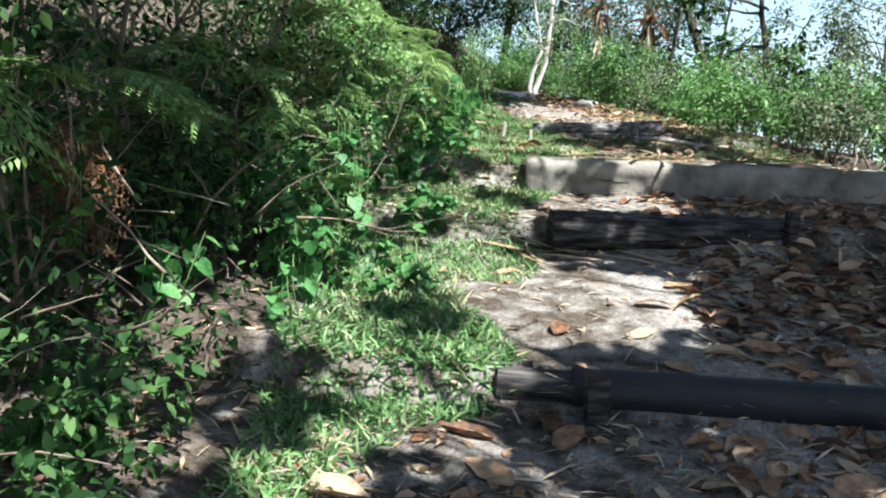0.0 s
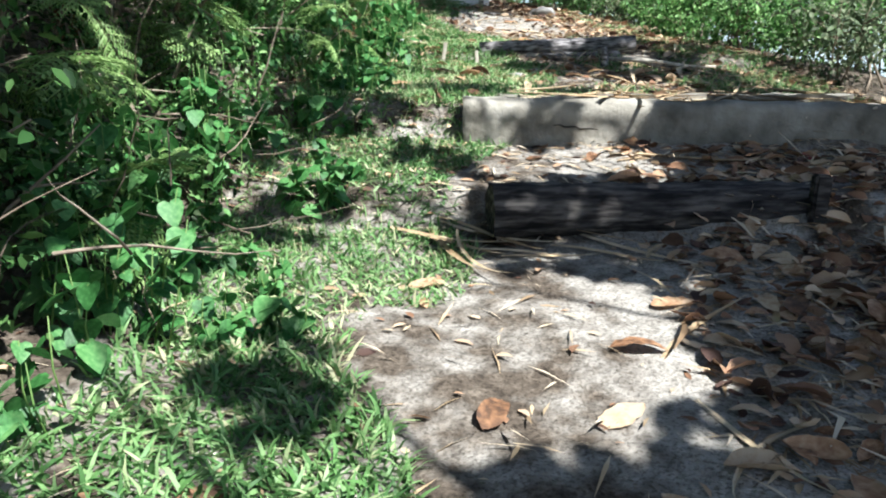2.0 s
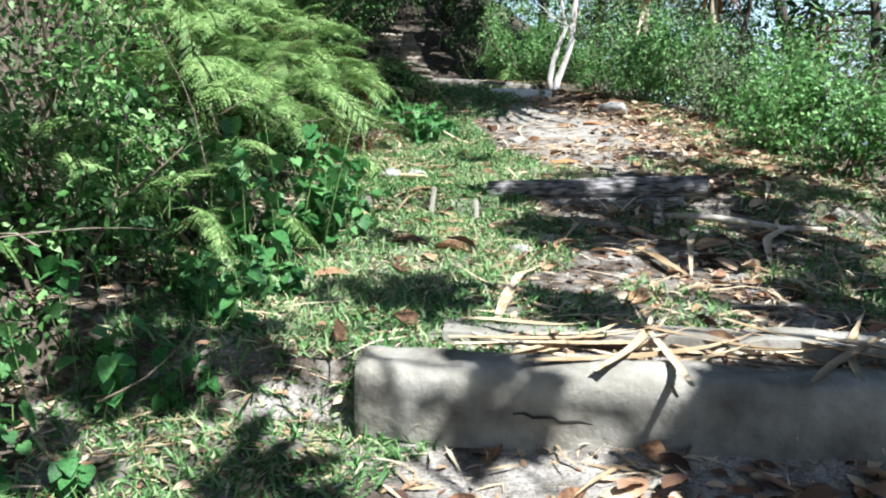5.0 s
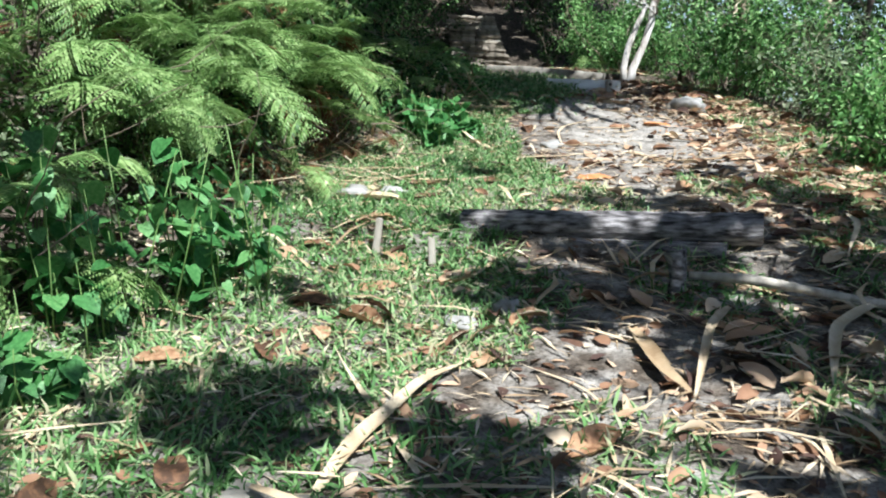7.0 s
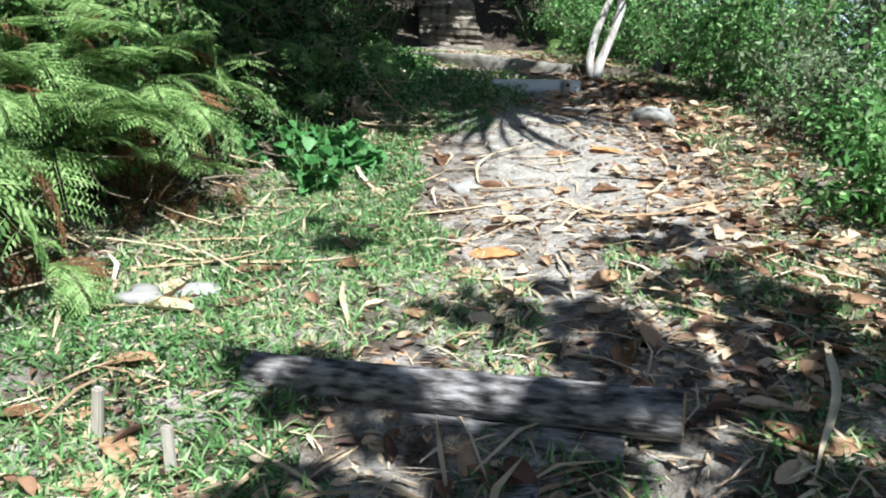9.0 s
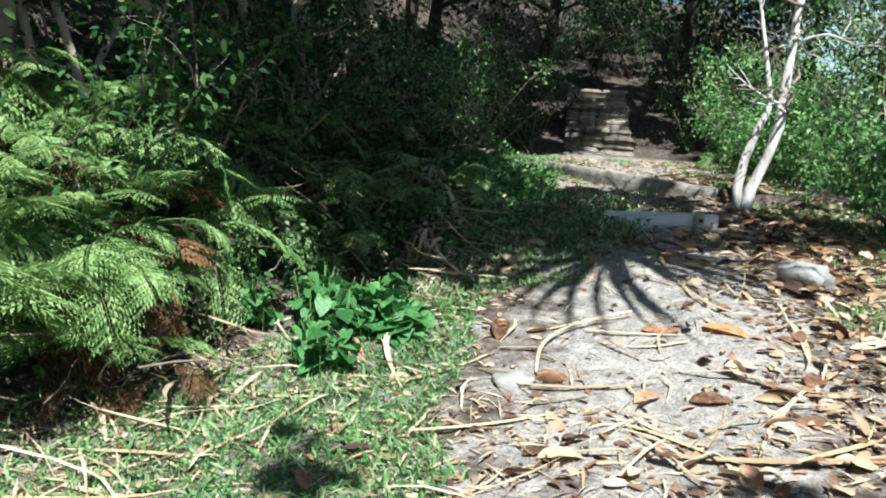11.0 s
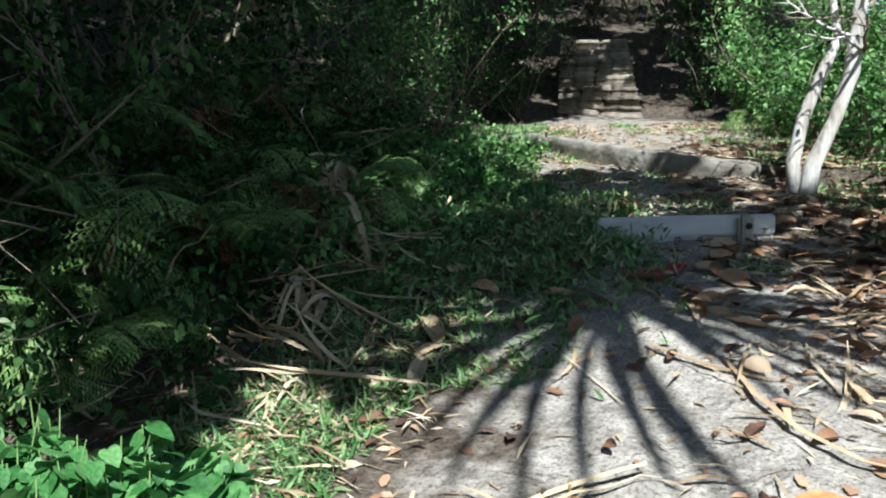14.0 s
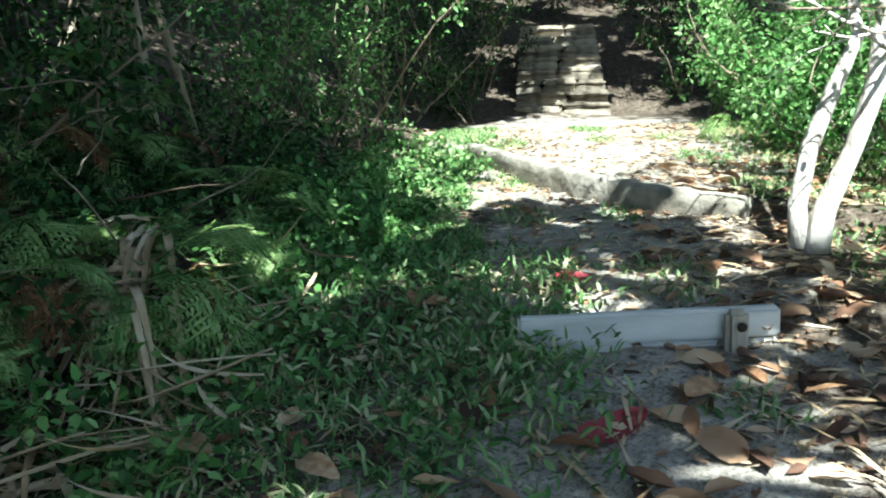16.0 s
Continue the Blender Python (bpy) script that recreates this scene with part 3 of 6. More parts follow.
def white_tree():
    t = thing("forked_tree", "pale forked tree with peeling white bark and bare twigs", "tree", pose(-3.32, 15.88, 2.42))
    rng = np.random.default_rng(31)
    r, a = Vector((0.74, 0.67, 0)), Vector((-0.67, 0.74, 0))
    main = [Vector((0, 0, -0.1)), r * 0.06 + Vector((0, 0, 0.2)), r * 0.19 + Vector((0, 0, 0.5)), r * 0.28 + Vector((0, 0, 0.8)), r * 0.31 + Vector((0, 0, 1.25)), r * 0.36 + Vector((0, 0, 1.9)), r * 0.5 + Vector((0, 0, 2.8)), r * 0.6 + Vector((0, 0, 3.8))]
    v, f = tube(main, [0.075, 0.055, 0.047, 0.047, 0.045, 0.036, 0.024, 0.012], 14, True, 0.14)
    part("trunk", mesh_of("trunk", v, f), "white_bark", t)
    second = [Vector((0, 0, -0.05)) - r * 0.05 + a * 0.03, r * -0.06 + a * 0.05 + Vector((0, 0, 0.22)), r * 0.0 + a * 0.06 + Vector((0, 0, 0.5)), r * 0.10 + a * 0.05 + Vector((0, 0, 0.78)), r * 0.20 + a * 0.05 + Vector((0, 0, 1.02)), r * 0.17 + a * 0.2 + Vector((0, 0, 1.5)), r * 0.05 + a * 0.3 + Vector((0, 0, 2.3))]
    v, f = tube(second, [0.058, 0.046, 0.042, 0.038, 0.03, 0.02, 0.008], 12, True, 0.14)
    part("trunk", mesh_of("trunk", v, f), "white_bark", t)
    blobs = []
    for i in range(22):
        h = rng.uniform(0.75, 3.2)
        base = r * (0.25 + 0.1 * h) + Vector((0, 0, h))
        d = Vector((rng.normal(), rng.normal(), rng.uniform(0.0, 0.9)))
        pts, rad = limb(base, d, rng.uniform(0.5, 1.1), rng.uniform(0.010, 0.02), rng, 0.5)
        pieces = [tube(pts, rad, 6)]
        for q in range(4):
            s = pts[rng.integers(2, 6)]
            p2, r2 = limb(s, d + Vector(rng.normal(size=3)) * 0.8, rng.uniform(0.2, 0.5), 0.006, rng, 0.6, 4)
            pieces.append(tube(p2, r2, 5))
            blobs.append((*p2[-1], 0.16, 26 if h > 1.5 else 3))
        part("limb", joined("limb", pieces), "white_bark" if i % 2 else "twig", t)
    part("crown", leaf_cloud("crown", blobs, 0.055, slim=0.8, rng=rng), "dull_leaf", t, "sparse dull green leaves")


white_tree()


def shrub(name, label, w, u, height, spread, leaves, size, mat, seed, slim=1.0, stems=5, z=None, category="shrub", lean=(0, 0), low=0.15, leafshape=LEAF, leaffaces=LEAF_FACES):
    rng = np.random.default_rng(seed)
    x, y, _ = way_point(w, u)
    base = Vector((x, y, gz(x, y) - 0.03 if z is None else z))
    t = thing(name, label, category, Matrix.Translation(base))
    blobs, pieces = [], []
    for i in range(stems):
        d = Vector((rng.normal() * 0.45 + lean[0], rng.normal() * 0.45 + lean[1], 1.0))
        d.x *= spread / height * 1.3
        d.y *= spread / height * 1.3
        pts, rad = limb((rng.normal() * spread * 0.15, rng.normal() * spread * 0.15, 0), d, height * rng.uniform(0.75, 1.05), 0.008 + 0.006 * height, rng, 0.3)
        pieces = [tube(pts, rad, 6)]
        for q in range(5):
            k = rng.integers(1, 7)
            p2, r2 = limb(pts[k], d + Vector(rng.normal(size=3)) * 0.9, spread * rng.uniform(0.35, 0.8), 0.006, rng, 0.5, 4)
            pieces.append(tube(p2, r2, 5))
            for e in p2[2:]:
                if e.z > low * height:
                    blobs.append((*e, spread * rng.uniform(0.14, 0.26), 0))
        blobs += [(*p, spread * 0.22, 0) for p in pts[2:]]
        part("stem", joined("stem", pieces), "twig", t)
    n = max(1, leaves // len(blobs))
    blobs = [(*b[:4], int(n * rng.uniform(0.4, 1.6)) + 1) for b in blobs]
    part("crown", leaf_cloud("crown", blobs, size, slim=slim, rng=rng, shape=leafshape, faces=leaffaces), mat, t)
    return t


# green thicket on the seaward side
RT = "leafy green bush in the sunlit thicket"
k = 0
for w, u, h, sp, n, size, mat in (
        (5.2, 3.0, 0.9, 0.8, 700, 0.05, "dull_leaf"), (6.6, 2.9, 1.0, 0.8, 900, 0.05, "bush_leaf"), (7.8, 2.7, 1.0, 0.8, 1000, 0.05, "dull_leaf"),
        (9.0, 2.5, 0.9, 0.9, 1500, 0.05, "bush_leaf"), (9.9, 2.3, 0.95, 0.85, 1800, 0.045, "bush_leaf"), (10.9, 2.25, 1.05, 0.9, 1900, 0.05, "bush_leaf"),
        (11.9, 2.35, 1.05, 0.9, 1900, 0.05, "bush_leaf"), (12.8, 2.5, 1.1, 0.95, 1800, 0.05, "dull_leaf"), (13.6, 2.3, 1.2, 0.9, 1700, 0.05, "bush_leaf"),
        (14.6, 2.3, 1.3, 0.9, 1700, 0.05, "bush_leaf"), (15.4, 2.6, 1.5, 0.9, 1700, 0.05, "bush_leaf"), (16.5, 2.0, 1.0, 0.8, 1500, 0.045, "bush_leaf"),
        (17.4, 1.75, 1.2, 0.85, 1900, 0.05, "bush_leaf"), (18.3, 1.9, 1.5, 0.95, 2000, 0.05, "bush_leaf"), (19.4, 2.1, 1.7, 1.0, 2000, 0.055, "bush_leaf"),
        (20.6, 2.2, 1.7, 1.0, 1600, 0.055, "bush_leaf"), (11.4, 3.6, 1.3, 1.1, 1700, 0.055, "dull_leaf"), (13.2, 3.9, 1.4, 1.1, 1700, 0.055, "bush_leaf"),
        (9.4, 3.9, 1.1, 1.1, 1300, 0.055, "dull_leaf"), (15.6, 3.8, 1.9, 1.3, 1900, 0.06, "bush_leaf"), (17.6, 3.6, 2.6, 1.4, 2000, 0.06, "dull_leaf"),
        (19.6, 3.8, 3.0, 1.5, 2000, 0.06, "bush_leaf"), (7.4, 4.2, 1.2, 1.0, 1000, 0.055, "bush_leaf")):
    h *= 0.82 if 10.5 < w < 16 else 1.0
    shrub("bush", RT if mat == "bush_leaf" else "thin dull green bush with grey twigs", w, u, h, sp, int(n * 1.5), size * 1.25, mat, 100 + k, low=0.05)
    k += 1


def big_tree(name, label, x, y, h, radius, crown, leaf, size, mat, seed, limbs=7, bark="dark_bark", spread=2.0, first=0.45, lean=(0.1, 0.1)):
    rng = np.random.default_rng(seed)
    t = thing(name, label, "tree", pose(x, y, gz(x, y) - 0.1))
    top = Vector((lean[0] * h, lean[1] * h, h))
    pts = [top * (i / 8) + Vector(rng.normal(size=3)) * 0.05 * h / 8 for i in range(9)]
    pts[0] = Vector((0, 0, 0))
    v, f = tube(pts, [radius * (1.25 if i == 0 else 1 - 0.08 * i) for i in range(9)], 12, True, 0.06)
    part("trunk", mesh_of("trunk", v, f), bark, t)
    blobs = []
    for i in range(limbs):
        s = pts[0].lerp(pts[-1], rng.uniform(first, 0.98))
        d = Vector((rng.normal(), rng.normal(), rng.uniform(0.1, 0.8)))
        p, r = limb(s, d, spread * rng.uniform(0.6, 1.2), radius * 0.35, rng, 0.35)
        pieces = [tube(p, r, 7)]
        for q in range(4):
            p2, r2 = limb(p[rng.integers(2, 6)], d + Vector(rng.normal(size=3)) * 0.7, spread * 0.45, radius * 0.12, rng, 0.4, 4)
            pieces.append(tube(p2, r2, 5))
            blobs += [(*e, crown * rng.uniform(0.6, 1.2), leaf) for e in p2[2:]]
        part("limb", joined("limb", pieces), bark, t)
    if leaf:
        part("crown", leaf_cloud("crown", blobs, size, slim=0.9, rng=rng), mat, t)
    return t


big_tree("almond_tree", "dark leaning tree with large round leaves against the sky", 1.55, 16.6, 4.6, 0.10, 0.38, 8, 0.17, "dark_leaf", 41, 13, spread=1.7, first=0.35, lean=(-0.12, 0.05))
big_tree("slope_tree", "thin tree with fine dull foliage on the seaward slope", 4.6, 17.5, 6.2, 0.07, 0.24, 30, 0.08, "dull_leaf", 42, 11, spread=2.0, first=0.25)
big_tree("slope_tree", "thin tree with fine dull foliage on the seaward slope", 5.2, 13.2, 4.6, 0.06, 0.2, 18, 0.08, "dull_leaf", 43, 10, spread=1.8, first=0.3)
big_tree("slope_tree", "thin tree with fine dull foliage on the seaward slope", -1.0, 20.5, 5.0, 0.08, 0.3, 50, 0.08, "dull_leaf", 44, 12, spread=2.0, first=0.25)
big_tree("slope_tree", "thin tree with fine dull foliage on the seaward slope", 0.2, 18.6, 4.4, 0.06, 0.24, 34, 0.08, "dull_leaf", 55, 13, spread=1.7, first=0.25)
big_tree("slope_tree", "thin tree with fine dull foliage on the seaward slope", 3.0, 15.6, 4.4, 0.06, 0.22, 30, 0.08, "dull_leaf", 56, 12, spread=1.6, first=0.3)
# wood trees take dark_leaf, whose colour stands for the wood's deep shade
big_tree("wood_tree", "tree at the edge of the wood, its shade put into dark leaves", -4.3, 22.5, 6.5, 0.13, 0.55, 60, 0.09, "dark_leaf", 45, 16, spread=2.4, first=0.2)
big_tree("wood_tree", "tree at the edge of the wood, its shade put into dark leaves", -6.4, 25.5, 7.0, 0.15, 0.6, 60, 0.09, "dark_leaf", 46, 16, spread=2.6, first=0.2)
big_tree("wood_tree", "tree at the edge of the wood, its shade put into dark leaves", -9.5, 26.5, 7.5, 0.15, 0.65, 70, 0.1, "dark_leaf", 47, 18, spread=2.8, first=0.15)
big_tree("wood_tree", "tree at the edge of the wood, its shade put into dark leaves", -12.5, 25.0, 7.5, 0.16, 0.65, 70, 0.1, "dark_leaf", 48, 18, spread=2.8, first=0.15)
big_tree("wood_tree", "tree at the edge of the wood, its shade put into dark leaves", -13.0, 21.5, 7.0, 0.15, 0.65, 70, 0.1, "dark_leaf", 49, 18, spread=2.8, first=0.15)
big_tree("wood_tree", "tree at the edge of the wood, its shade put into dark leaves", -10.5, 18.0, 6.5, 0.14, 0.6, 70, 0.1, "dark_leaf", 50, 18, spread=2.6, first=0.2)
big_tree("wood_tree", "tree at the edge of the wood, its shade put into dark leaves", -9.2, 14.5, 6.5, 0.14, 0.6, 70, 0.1, "dark_leaf", 51, 18, spread=2.5, first=0.25)
big_tree("wood_tree", "tree at the edge of the wood, its shade put into dark leaves", -8.0, 11.0, 6.0, 0.13, 0.6, 70, 0.1, "dark_leaf", 52, 18, spread=2.4, first=0.3)
big_tree("wood_tree", "tree at the edge of the wood, its shade put into dark leaves", -2.4, 26.5, 7.0, 0.14, 0.6, 60, 0.1, "dark_leaf", 53, 18, spread=2.6, first=0.15)
big_tree("wood_tree", "tree at the edge of the wood, its shade put into dark leaves", -7.2, 7.5, 6.0, 0.13, 0.6, 60, 0.1, "dark_leaf", 54, 18, spread=2.4, first=0.3)

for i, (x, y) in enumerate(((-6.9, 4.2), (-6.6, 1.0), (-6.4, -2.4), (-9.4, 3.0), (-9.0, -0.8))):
    big_tree("wood_tree", "tree at the edge of the wood, its shade put into dark leaves", x, y, 6.2, 0.13, 0.65, 75, 0.11, "dark_leaf", 57 + i, 18, spread=2.4, first=0.2)

# undergrowth that fills the wood behind, its deep shade put into the leaf colour
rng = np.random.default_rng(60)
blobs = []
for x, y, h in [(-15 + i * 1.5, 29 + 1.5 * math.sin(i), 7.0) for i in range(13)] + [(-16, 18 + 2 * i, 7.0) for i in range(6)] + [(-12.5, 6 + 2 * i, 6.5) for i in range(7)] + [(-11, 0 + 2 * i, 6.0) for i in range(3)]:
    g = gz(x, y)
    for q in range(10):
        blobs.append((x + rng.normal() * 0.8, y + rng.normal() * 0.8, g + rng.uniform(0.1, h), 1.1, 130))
tagged(part("far_wood", leaf_cloud("far_wood", blobs, 0.17, rng=rng), "dark_leaf"), "dense leaf wall of the wood behind, coloured dark for its shade", "woods", kind="stuff")


# ---- trees over and behind the way, whose crowns shade it ----
def shade_tree(name, label, x, y, targets, height, leaf_size, mat, seed, per=130, flat=0.35):
    """A leaning tree whose clumps of large leaves hang over the way; targets: x, y, radius, density of the clumps' shade."""
    rng = np.random.default_rng(seed)
    z0 = gz(x, y) - 0.1
    t = thing(name, label, "tree", pose(x, y, z0))
    clumps = []
    for tx, ty, r, dens in targets:
        h = height + rng.uniform(-0.5, 0.6)
        q = Vector((tx, ty, gz(tx, ty))) + SUN_FROM * (h / SUN_FROM.z)
        clumps.append((q - Vector((x, y, z0)), r, dens))
    mid = sum((c[0] for c in clumps), Vector()) / len(clumps)
    top = Vector((mid.x * 0.4, mid.y * 0.4, mid.z - 0.7))
    pts = [Vector((top.x * (i / 7) ** 1.6, top.y * (i / 7) ** 1.6, top.z * i / 7)) for i in range(8)]
    v, f = tube(pts, [0.16 - 0.012 * i for i in range(8)], 10, True, 0.05)
    part("trunk", mesh_of("trunk", v, f), "dark_bark", t)
    blobs = []
    for c, r, dens in clumps:
        s = pts[rng.integers(4, 8)]
        m = s.lerp(c, 0.5) + Vector((0, 0, 0.25))
        v, f = tube([s, m, c, c + (c - m).normalized() * r * 0.7], [0.03, 0.018, 0.01, 0.005], 6)
        part("limb", mesh_of("limb", v, f), "dark_bark", t)
        n = max(3, int(per * dens * (r / 0.4) ** 2))
        for q in range(3):
            o = rng.normal(size=3) * r * 0.4 * np.array((1, 1, flat))
            blobs.append((c.x + o[0], c.y + o[1], c.z + o[2], r * 0.75, n // 3 + 1))
    part("crown", leaf_cloud("crown", blobs, leaf_size * 1.35, slim=1.35, rng=rng), mat, t)


SH = "tall leaning tree with large dark green leaves shading the way"
shade_tree("almond_tree", SH, 5.2, -2.2, [(-2.0, 0.1, 0.35, 0.8), (-1.55, 1.3, 0.34, 0.8), (-1.2, 2.45, 0.25, 0.8), (-0.55, 0.8, 0.3, 0.8), (-0.25, 1.55, 0.22, 1.0), (0.3, 1.75, 0.2, 1.1),
           (0.05, 2.25, 0.14, 0.8), (0.9, 2.0, 0.32, 1.0), (-3.7, 2.7, 0.6, 1.1), (-4.2, 3.7, 0.7, 1.1), (-2.5, 2.9, 0.35, 1.1), (-2.3, 1.1, 0.4, 1.0), (-2.9, 2.2, 0.7, 1.3), (-3.3, 4.6, 0.5, 1.2), (-3.3, 3.2, 0.6, 1.3), (0.0, -0.2, 0.5, 1), (0.75, 1.75, 0.35, 1.2), (0.35, 1.35, 0.25, 0.9), (0.0, 1.7, 0.2, 1.1), (1.3, 2.3, 0.45, 1.3), (0.55, 2.35, 0.22, 1.0), (-2.6, 1.9, 0.5, 1.4), (0.25, 2.05, 0.24, 1.5), (0.7, 2.15, 0.3, 1.6), (-0.3, 1.92, 0.2, 1.4), (1.1, 2.2, 0.3, 1.4), (0.1, 1.45, 0.25, 1.0), (-3.6, 1.6, 0.6, 1.2)], 5.2, 0.17, "dark_leaf", 71)
# unseen tree added behind the start to darken the bank and cover sky
shade_tree("almond_tree", SH, 2.6, -6.5, [(x + 0.3 * math.sin(3 * y), y, 0.65, 0.7) for x in (-3.9, -5.0) for y in (-1.6, -0.3, 1.0, 2.3)] + [(-1.3, 0.4, 0.22, 0.9)], 5.6, 0.18, "dark_leaf", 70)
shade_tree("almond_tree", SH, 5.6, 1.0, [(0.8, 2.95, 0.36, 0.9), (1.3, 3.4, 0.5, 1.0), (0.55, 3.5, 0.34, 0.9), (0.2, 4.2, 0.35, 1.3), (0.8, 4.4, 0.42, 1.5), (-0.3, 4.25, 0.25, 1.0), (-0.72, 4.15, 0.2, 1.6), (-0.3, 4.5, 0.2, 1.6), (0.45, 5.5, 0.36, 1.4), (1.0, 5.6, 0.42, 1.5),
           (1.5, 5.2, 0.5, 1.4), (-0.85, 5.45, 0.14, 1.6), (0.3, 2.7, 0.14, 0.8), (-0.75, 3.8, 0.17, 0.8), (1.4, 4.4, 0.5, 1.3), (0.3, 5.0, 0.35, 0.9), (-1.35, 4.75, 0.22, 0.9), (-1.85, 3.75, 0.2, 0.9), (1.3, 2.7, 0.5, 1.2), (1.5, 3.9, 0.7, 1.4), (1.8, 5.3, 0.7, 1.4), (0.6, 4.75, 0.4, 1.2), (0.55, 4.4, 0.3, 1.2), (0.95, 3.3, 0.4, 1.3), (0.6, 3.9, 0.35, 1.2), (0.2, 3.75, 0.2, 1.0), (1.1, 4.9, 0.5, 1.3), (0.05, 5.55, 0.22, 1.2), (0.5, 3.1, 0.24, 1.2), (0.1, 5.75, 0.25, 1.6), (0.55, 5.78, 0.32, 1.9), (1.0, 5.8, 0.34, 1.9), (1.45, 5.85, 0.36, 1.8), (1.0, 2.9, 0.28, 1.3), (0.75, 3.4, 0.24, 1.3), (1.2, 4.0, 0.5, 1.5), (0.35, 4.55, 0.25, 1.3), (0.75, 2.6, 0.3, 1.3), (-2.3, 4.4, 0.15, 1.0), (-3.6, 5.0, 0.5, 1.3), (-3.4, 5.5, 0.4, 1.2), (-3.9, 4.4, 0.5, 1.3), (-3.2, 6.6, 0.3, 1.0)], 5.0, 0.16, "dark_leaf", 72)
shade_tree("almond_tree", SH, 5.0, 4.6, [(-1.5, 6.45, 0.24, 1.2), (-0.75, 6.35, 0.24, 1.2), (-1.05, 7.7, 0.25, 1.1), (-0.55, 8.0, 0.26, 1.0), (-0.15, 7.6, 0.3, 1.1), (-1.62, 8.5, 0.16, 2.0), (-1.05, 8.45, 0.09, 1.6), (-0.62, 8.5, 0.2, 2.2),
           (0.2, 7.9, 0.35, 1.1), (-1.2, 8.15, 0.18, 1.0), (0.4, 6.8, 0.4, 1.0), (0.7, 6.0, 0.4, 1.1), (-1.35, 9.35, 0.2, 1.0), (-0.9, 9.5, 0.26, 1.0), (-0.4, 9.2, 0.35, 1.0), (0.1, 9.8, 0.4, 1.0), (-0.5, 10.2, 0.25, 0.8), (-1.1, 10.9, 0.22, 0.7), (-2.6, 9.9, 0.14, 0.9), (-2.0, 7.2, 0.15, 0.8), (-2.3, 5.0, 0.22, 1.0), (-1.9, 5.3, 0.22, 1.1), (-2.5, 5.6, 0.3, 1.0), (-2.25, 5.25, 0.2, 1.0), (-1.75, 6.3, 0.22, 1.2), (-0.9, 8.0, 0.22, 1.2), (-1.35, 7.9, 0.2, 1.0), (0.0, 8.6, 0.3, 1.2), (0.4, 9.3, 0.3, 1.0)], 5.2, 0.15, "dark_leaf", 73)
shade_tree("almond_tree", SH, -6.8, 9.0, [(-4.6, 12.2, 0.6, 1.15), (-4.2, 12.9, 0.4, 0.85), (-5.2, 13.2, 0.6, 1.0), (-4.5, 13.7, 0.4, 0.7), (-5.6, 14.4, 0.5, 0.7), (-3.9, 14.0, 0.3, 0.7), (-3.65, 14.25, 0.2, 0.8), (-3.2, 14.55, 0.12, 0.9), (-4.6, 14.9, 0.4, 0.7), (-3.5, 13.65, 0.36, 1.4), (-4.4, 12.7, 0.22, 0.8), (-3.95, 12.2, 0.26, 1.0), (-4.0, 11.5, 0.25, 1.0), (-6.0, 14.0, 0.8, 1.2), (-6.8, 14.8, 0.8, 1.2), (-7.2, 13.0, 0.9, 1.2), (-7.6, 16.0, 0.8, 1.0),
           (-5.8, 12.4, 0.8, 1.4), (-5.9, 11.4, 0.8, 1.3), (-4.4, 15.6, 0.35, 0.8), (-6.4, 13.6, 0.7, 0.8), (-6.5, 15.4, 0.6, 0.8), (-5.4, 15.6, 0.3, 0.8), (-4.05, 13.3, 0.3, 0.8), (-4.9, 11.6, 0.5, 1.2), (-2.6, 14.9, 0.3, 1.1), (-3.3, 15.0, 0.28, 1.1), (-3.0, 15.6, 0.35, 1.1), (-2.2, 15.3, 0.35, 1.1), (-3.9, 15.4, 0.3, 1.0), (-3.75, 14.75, 0.2, 1.1), (-4.6, 15.3, 0.35, 1.3), (-4.2, 15.9, 0.28, 1.2), (-5.0, 15.9, 0.32, 1.2), (-4.9, 16.35, 0.18, 0.8), (-3.7, 13.95, 0.3, 1.4), (-3.2, 14.15, 0.22, 1.4), (-4.3, 14.2, 0.4, 1.3), (-4.0, 13.7, 0.35, 1.3)], 5.4, 0.17, "dark_leaf", 74)
shade_tree("almond_tree", SH, 0.9, 22.5, [(-9.0, 21.7, 0.3, 0.8), (-8.5, 22.4, 0.2, 0.5), (-9.4, 21.0, 0.7, 1.4), (-8.6, 23.2, 0.7, 1.5), (-7.6, 23.5, 0.7, 1.5), (-9.6, 22.5, 0.8, 1.5), (-9.4, 19.6, 0.8, 1.3), (-10.2, 18.2, 0.9, 1.4)], 5.5, 0.16, "dark_leaf", 75)

# unseen crowns added over the wood to block sun and sky light
DK = "tall added tree whose unseen broad crown darkens the wood"
shade_tree("added_canopy", DK, -14.0, 19.0, [(x, y, 1.1, 0.5) for x, y in ((-12, 22), (-11, 24), (-9, 24.5), (-7, 25), (-5, 25.5), (-9.5, 26.5), (-12.5, 26), (-6.5, 27), (-3.5, 27), (-4.2, 23.2), (-6.2, 23.4), (-11, 20.5))], 8.5, 0.30, "dark_leaf", 76, 60)
shade_tree("added_canopy", DK, -9.5, 8.5, [(x, y, 0.95, 0.36) for x, y in ((-6.0, 10.6), (-7, 11.8), (-6.6, 13), (-7.8, 13.4), (-7.2, 14.6), (-8.4, 15.4), (-7.4, 16.2), (-8.8, 17.2), (-5.4, 12.0), (-6.0, 14.2), (-7.6, 10.0), (-9.4, 12.4))], 6.5, 0.26, "dark_leaf", 77, 60)


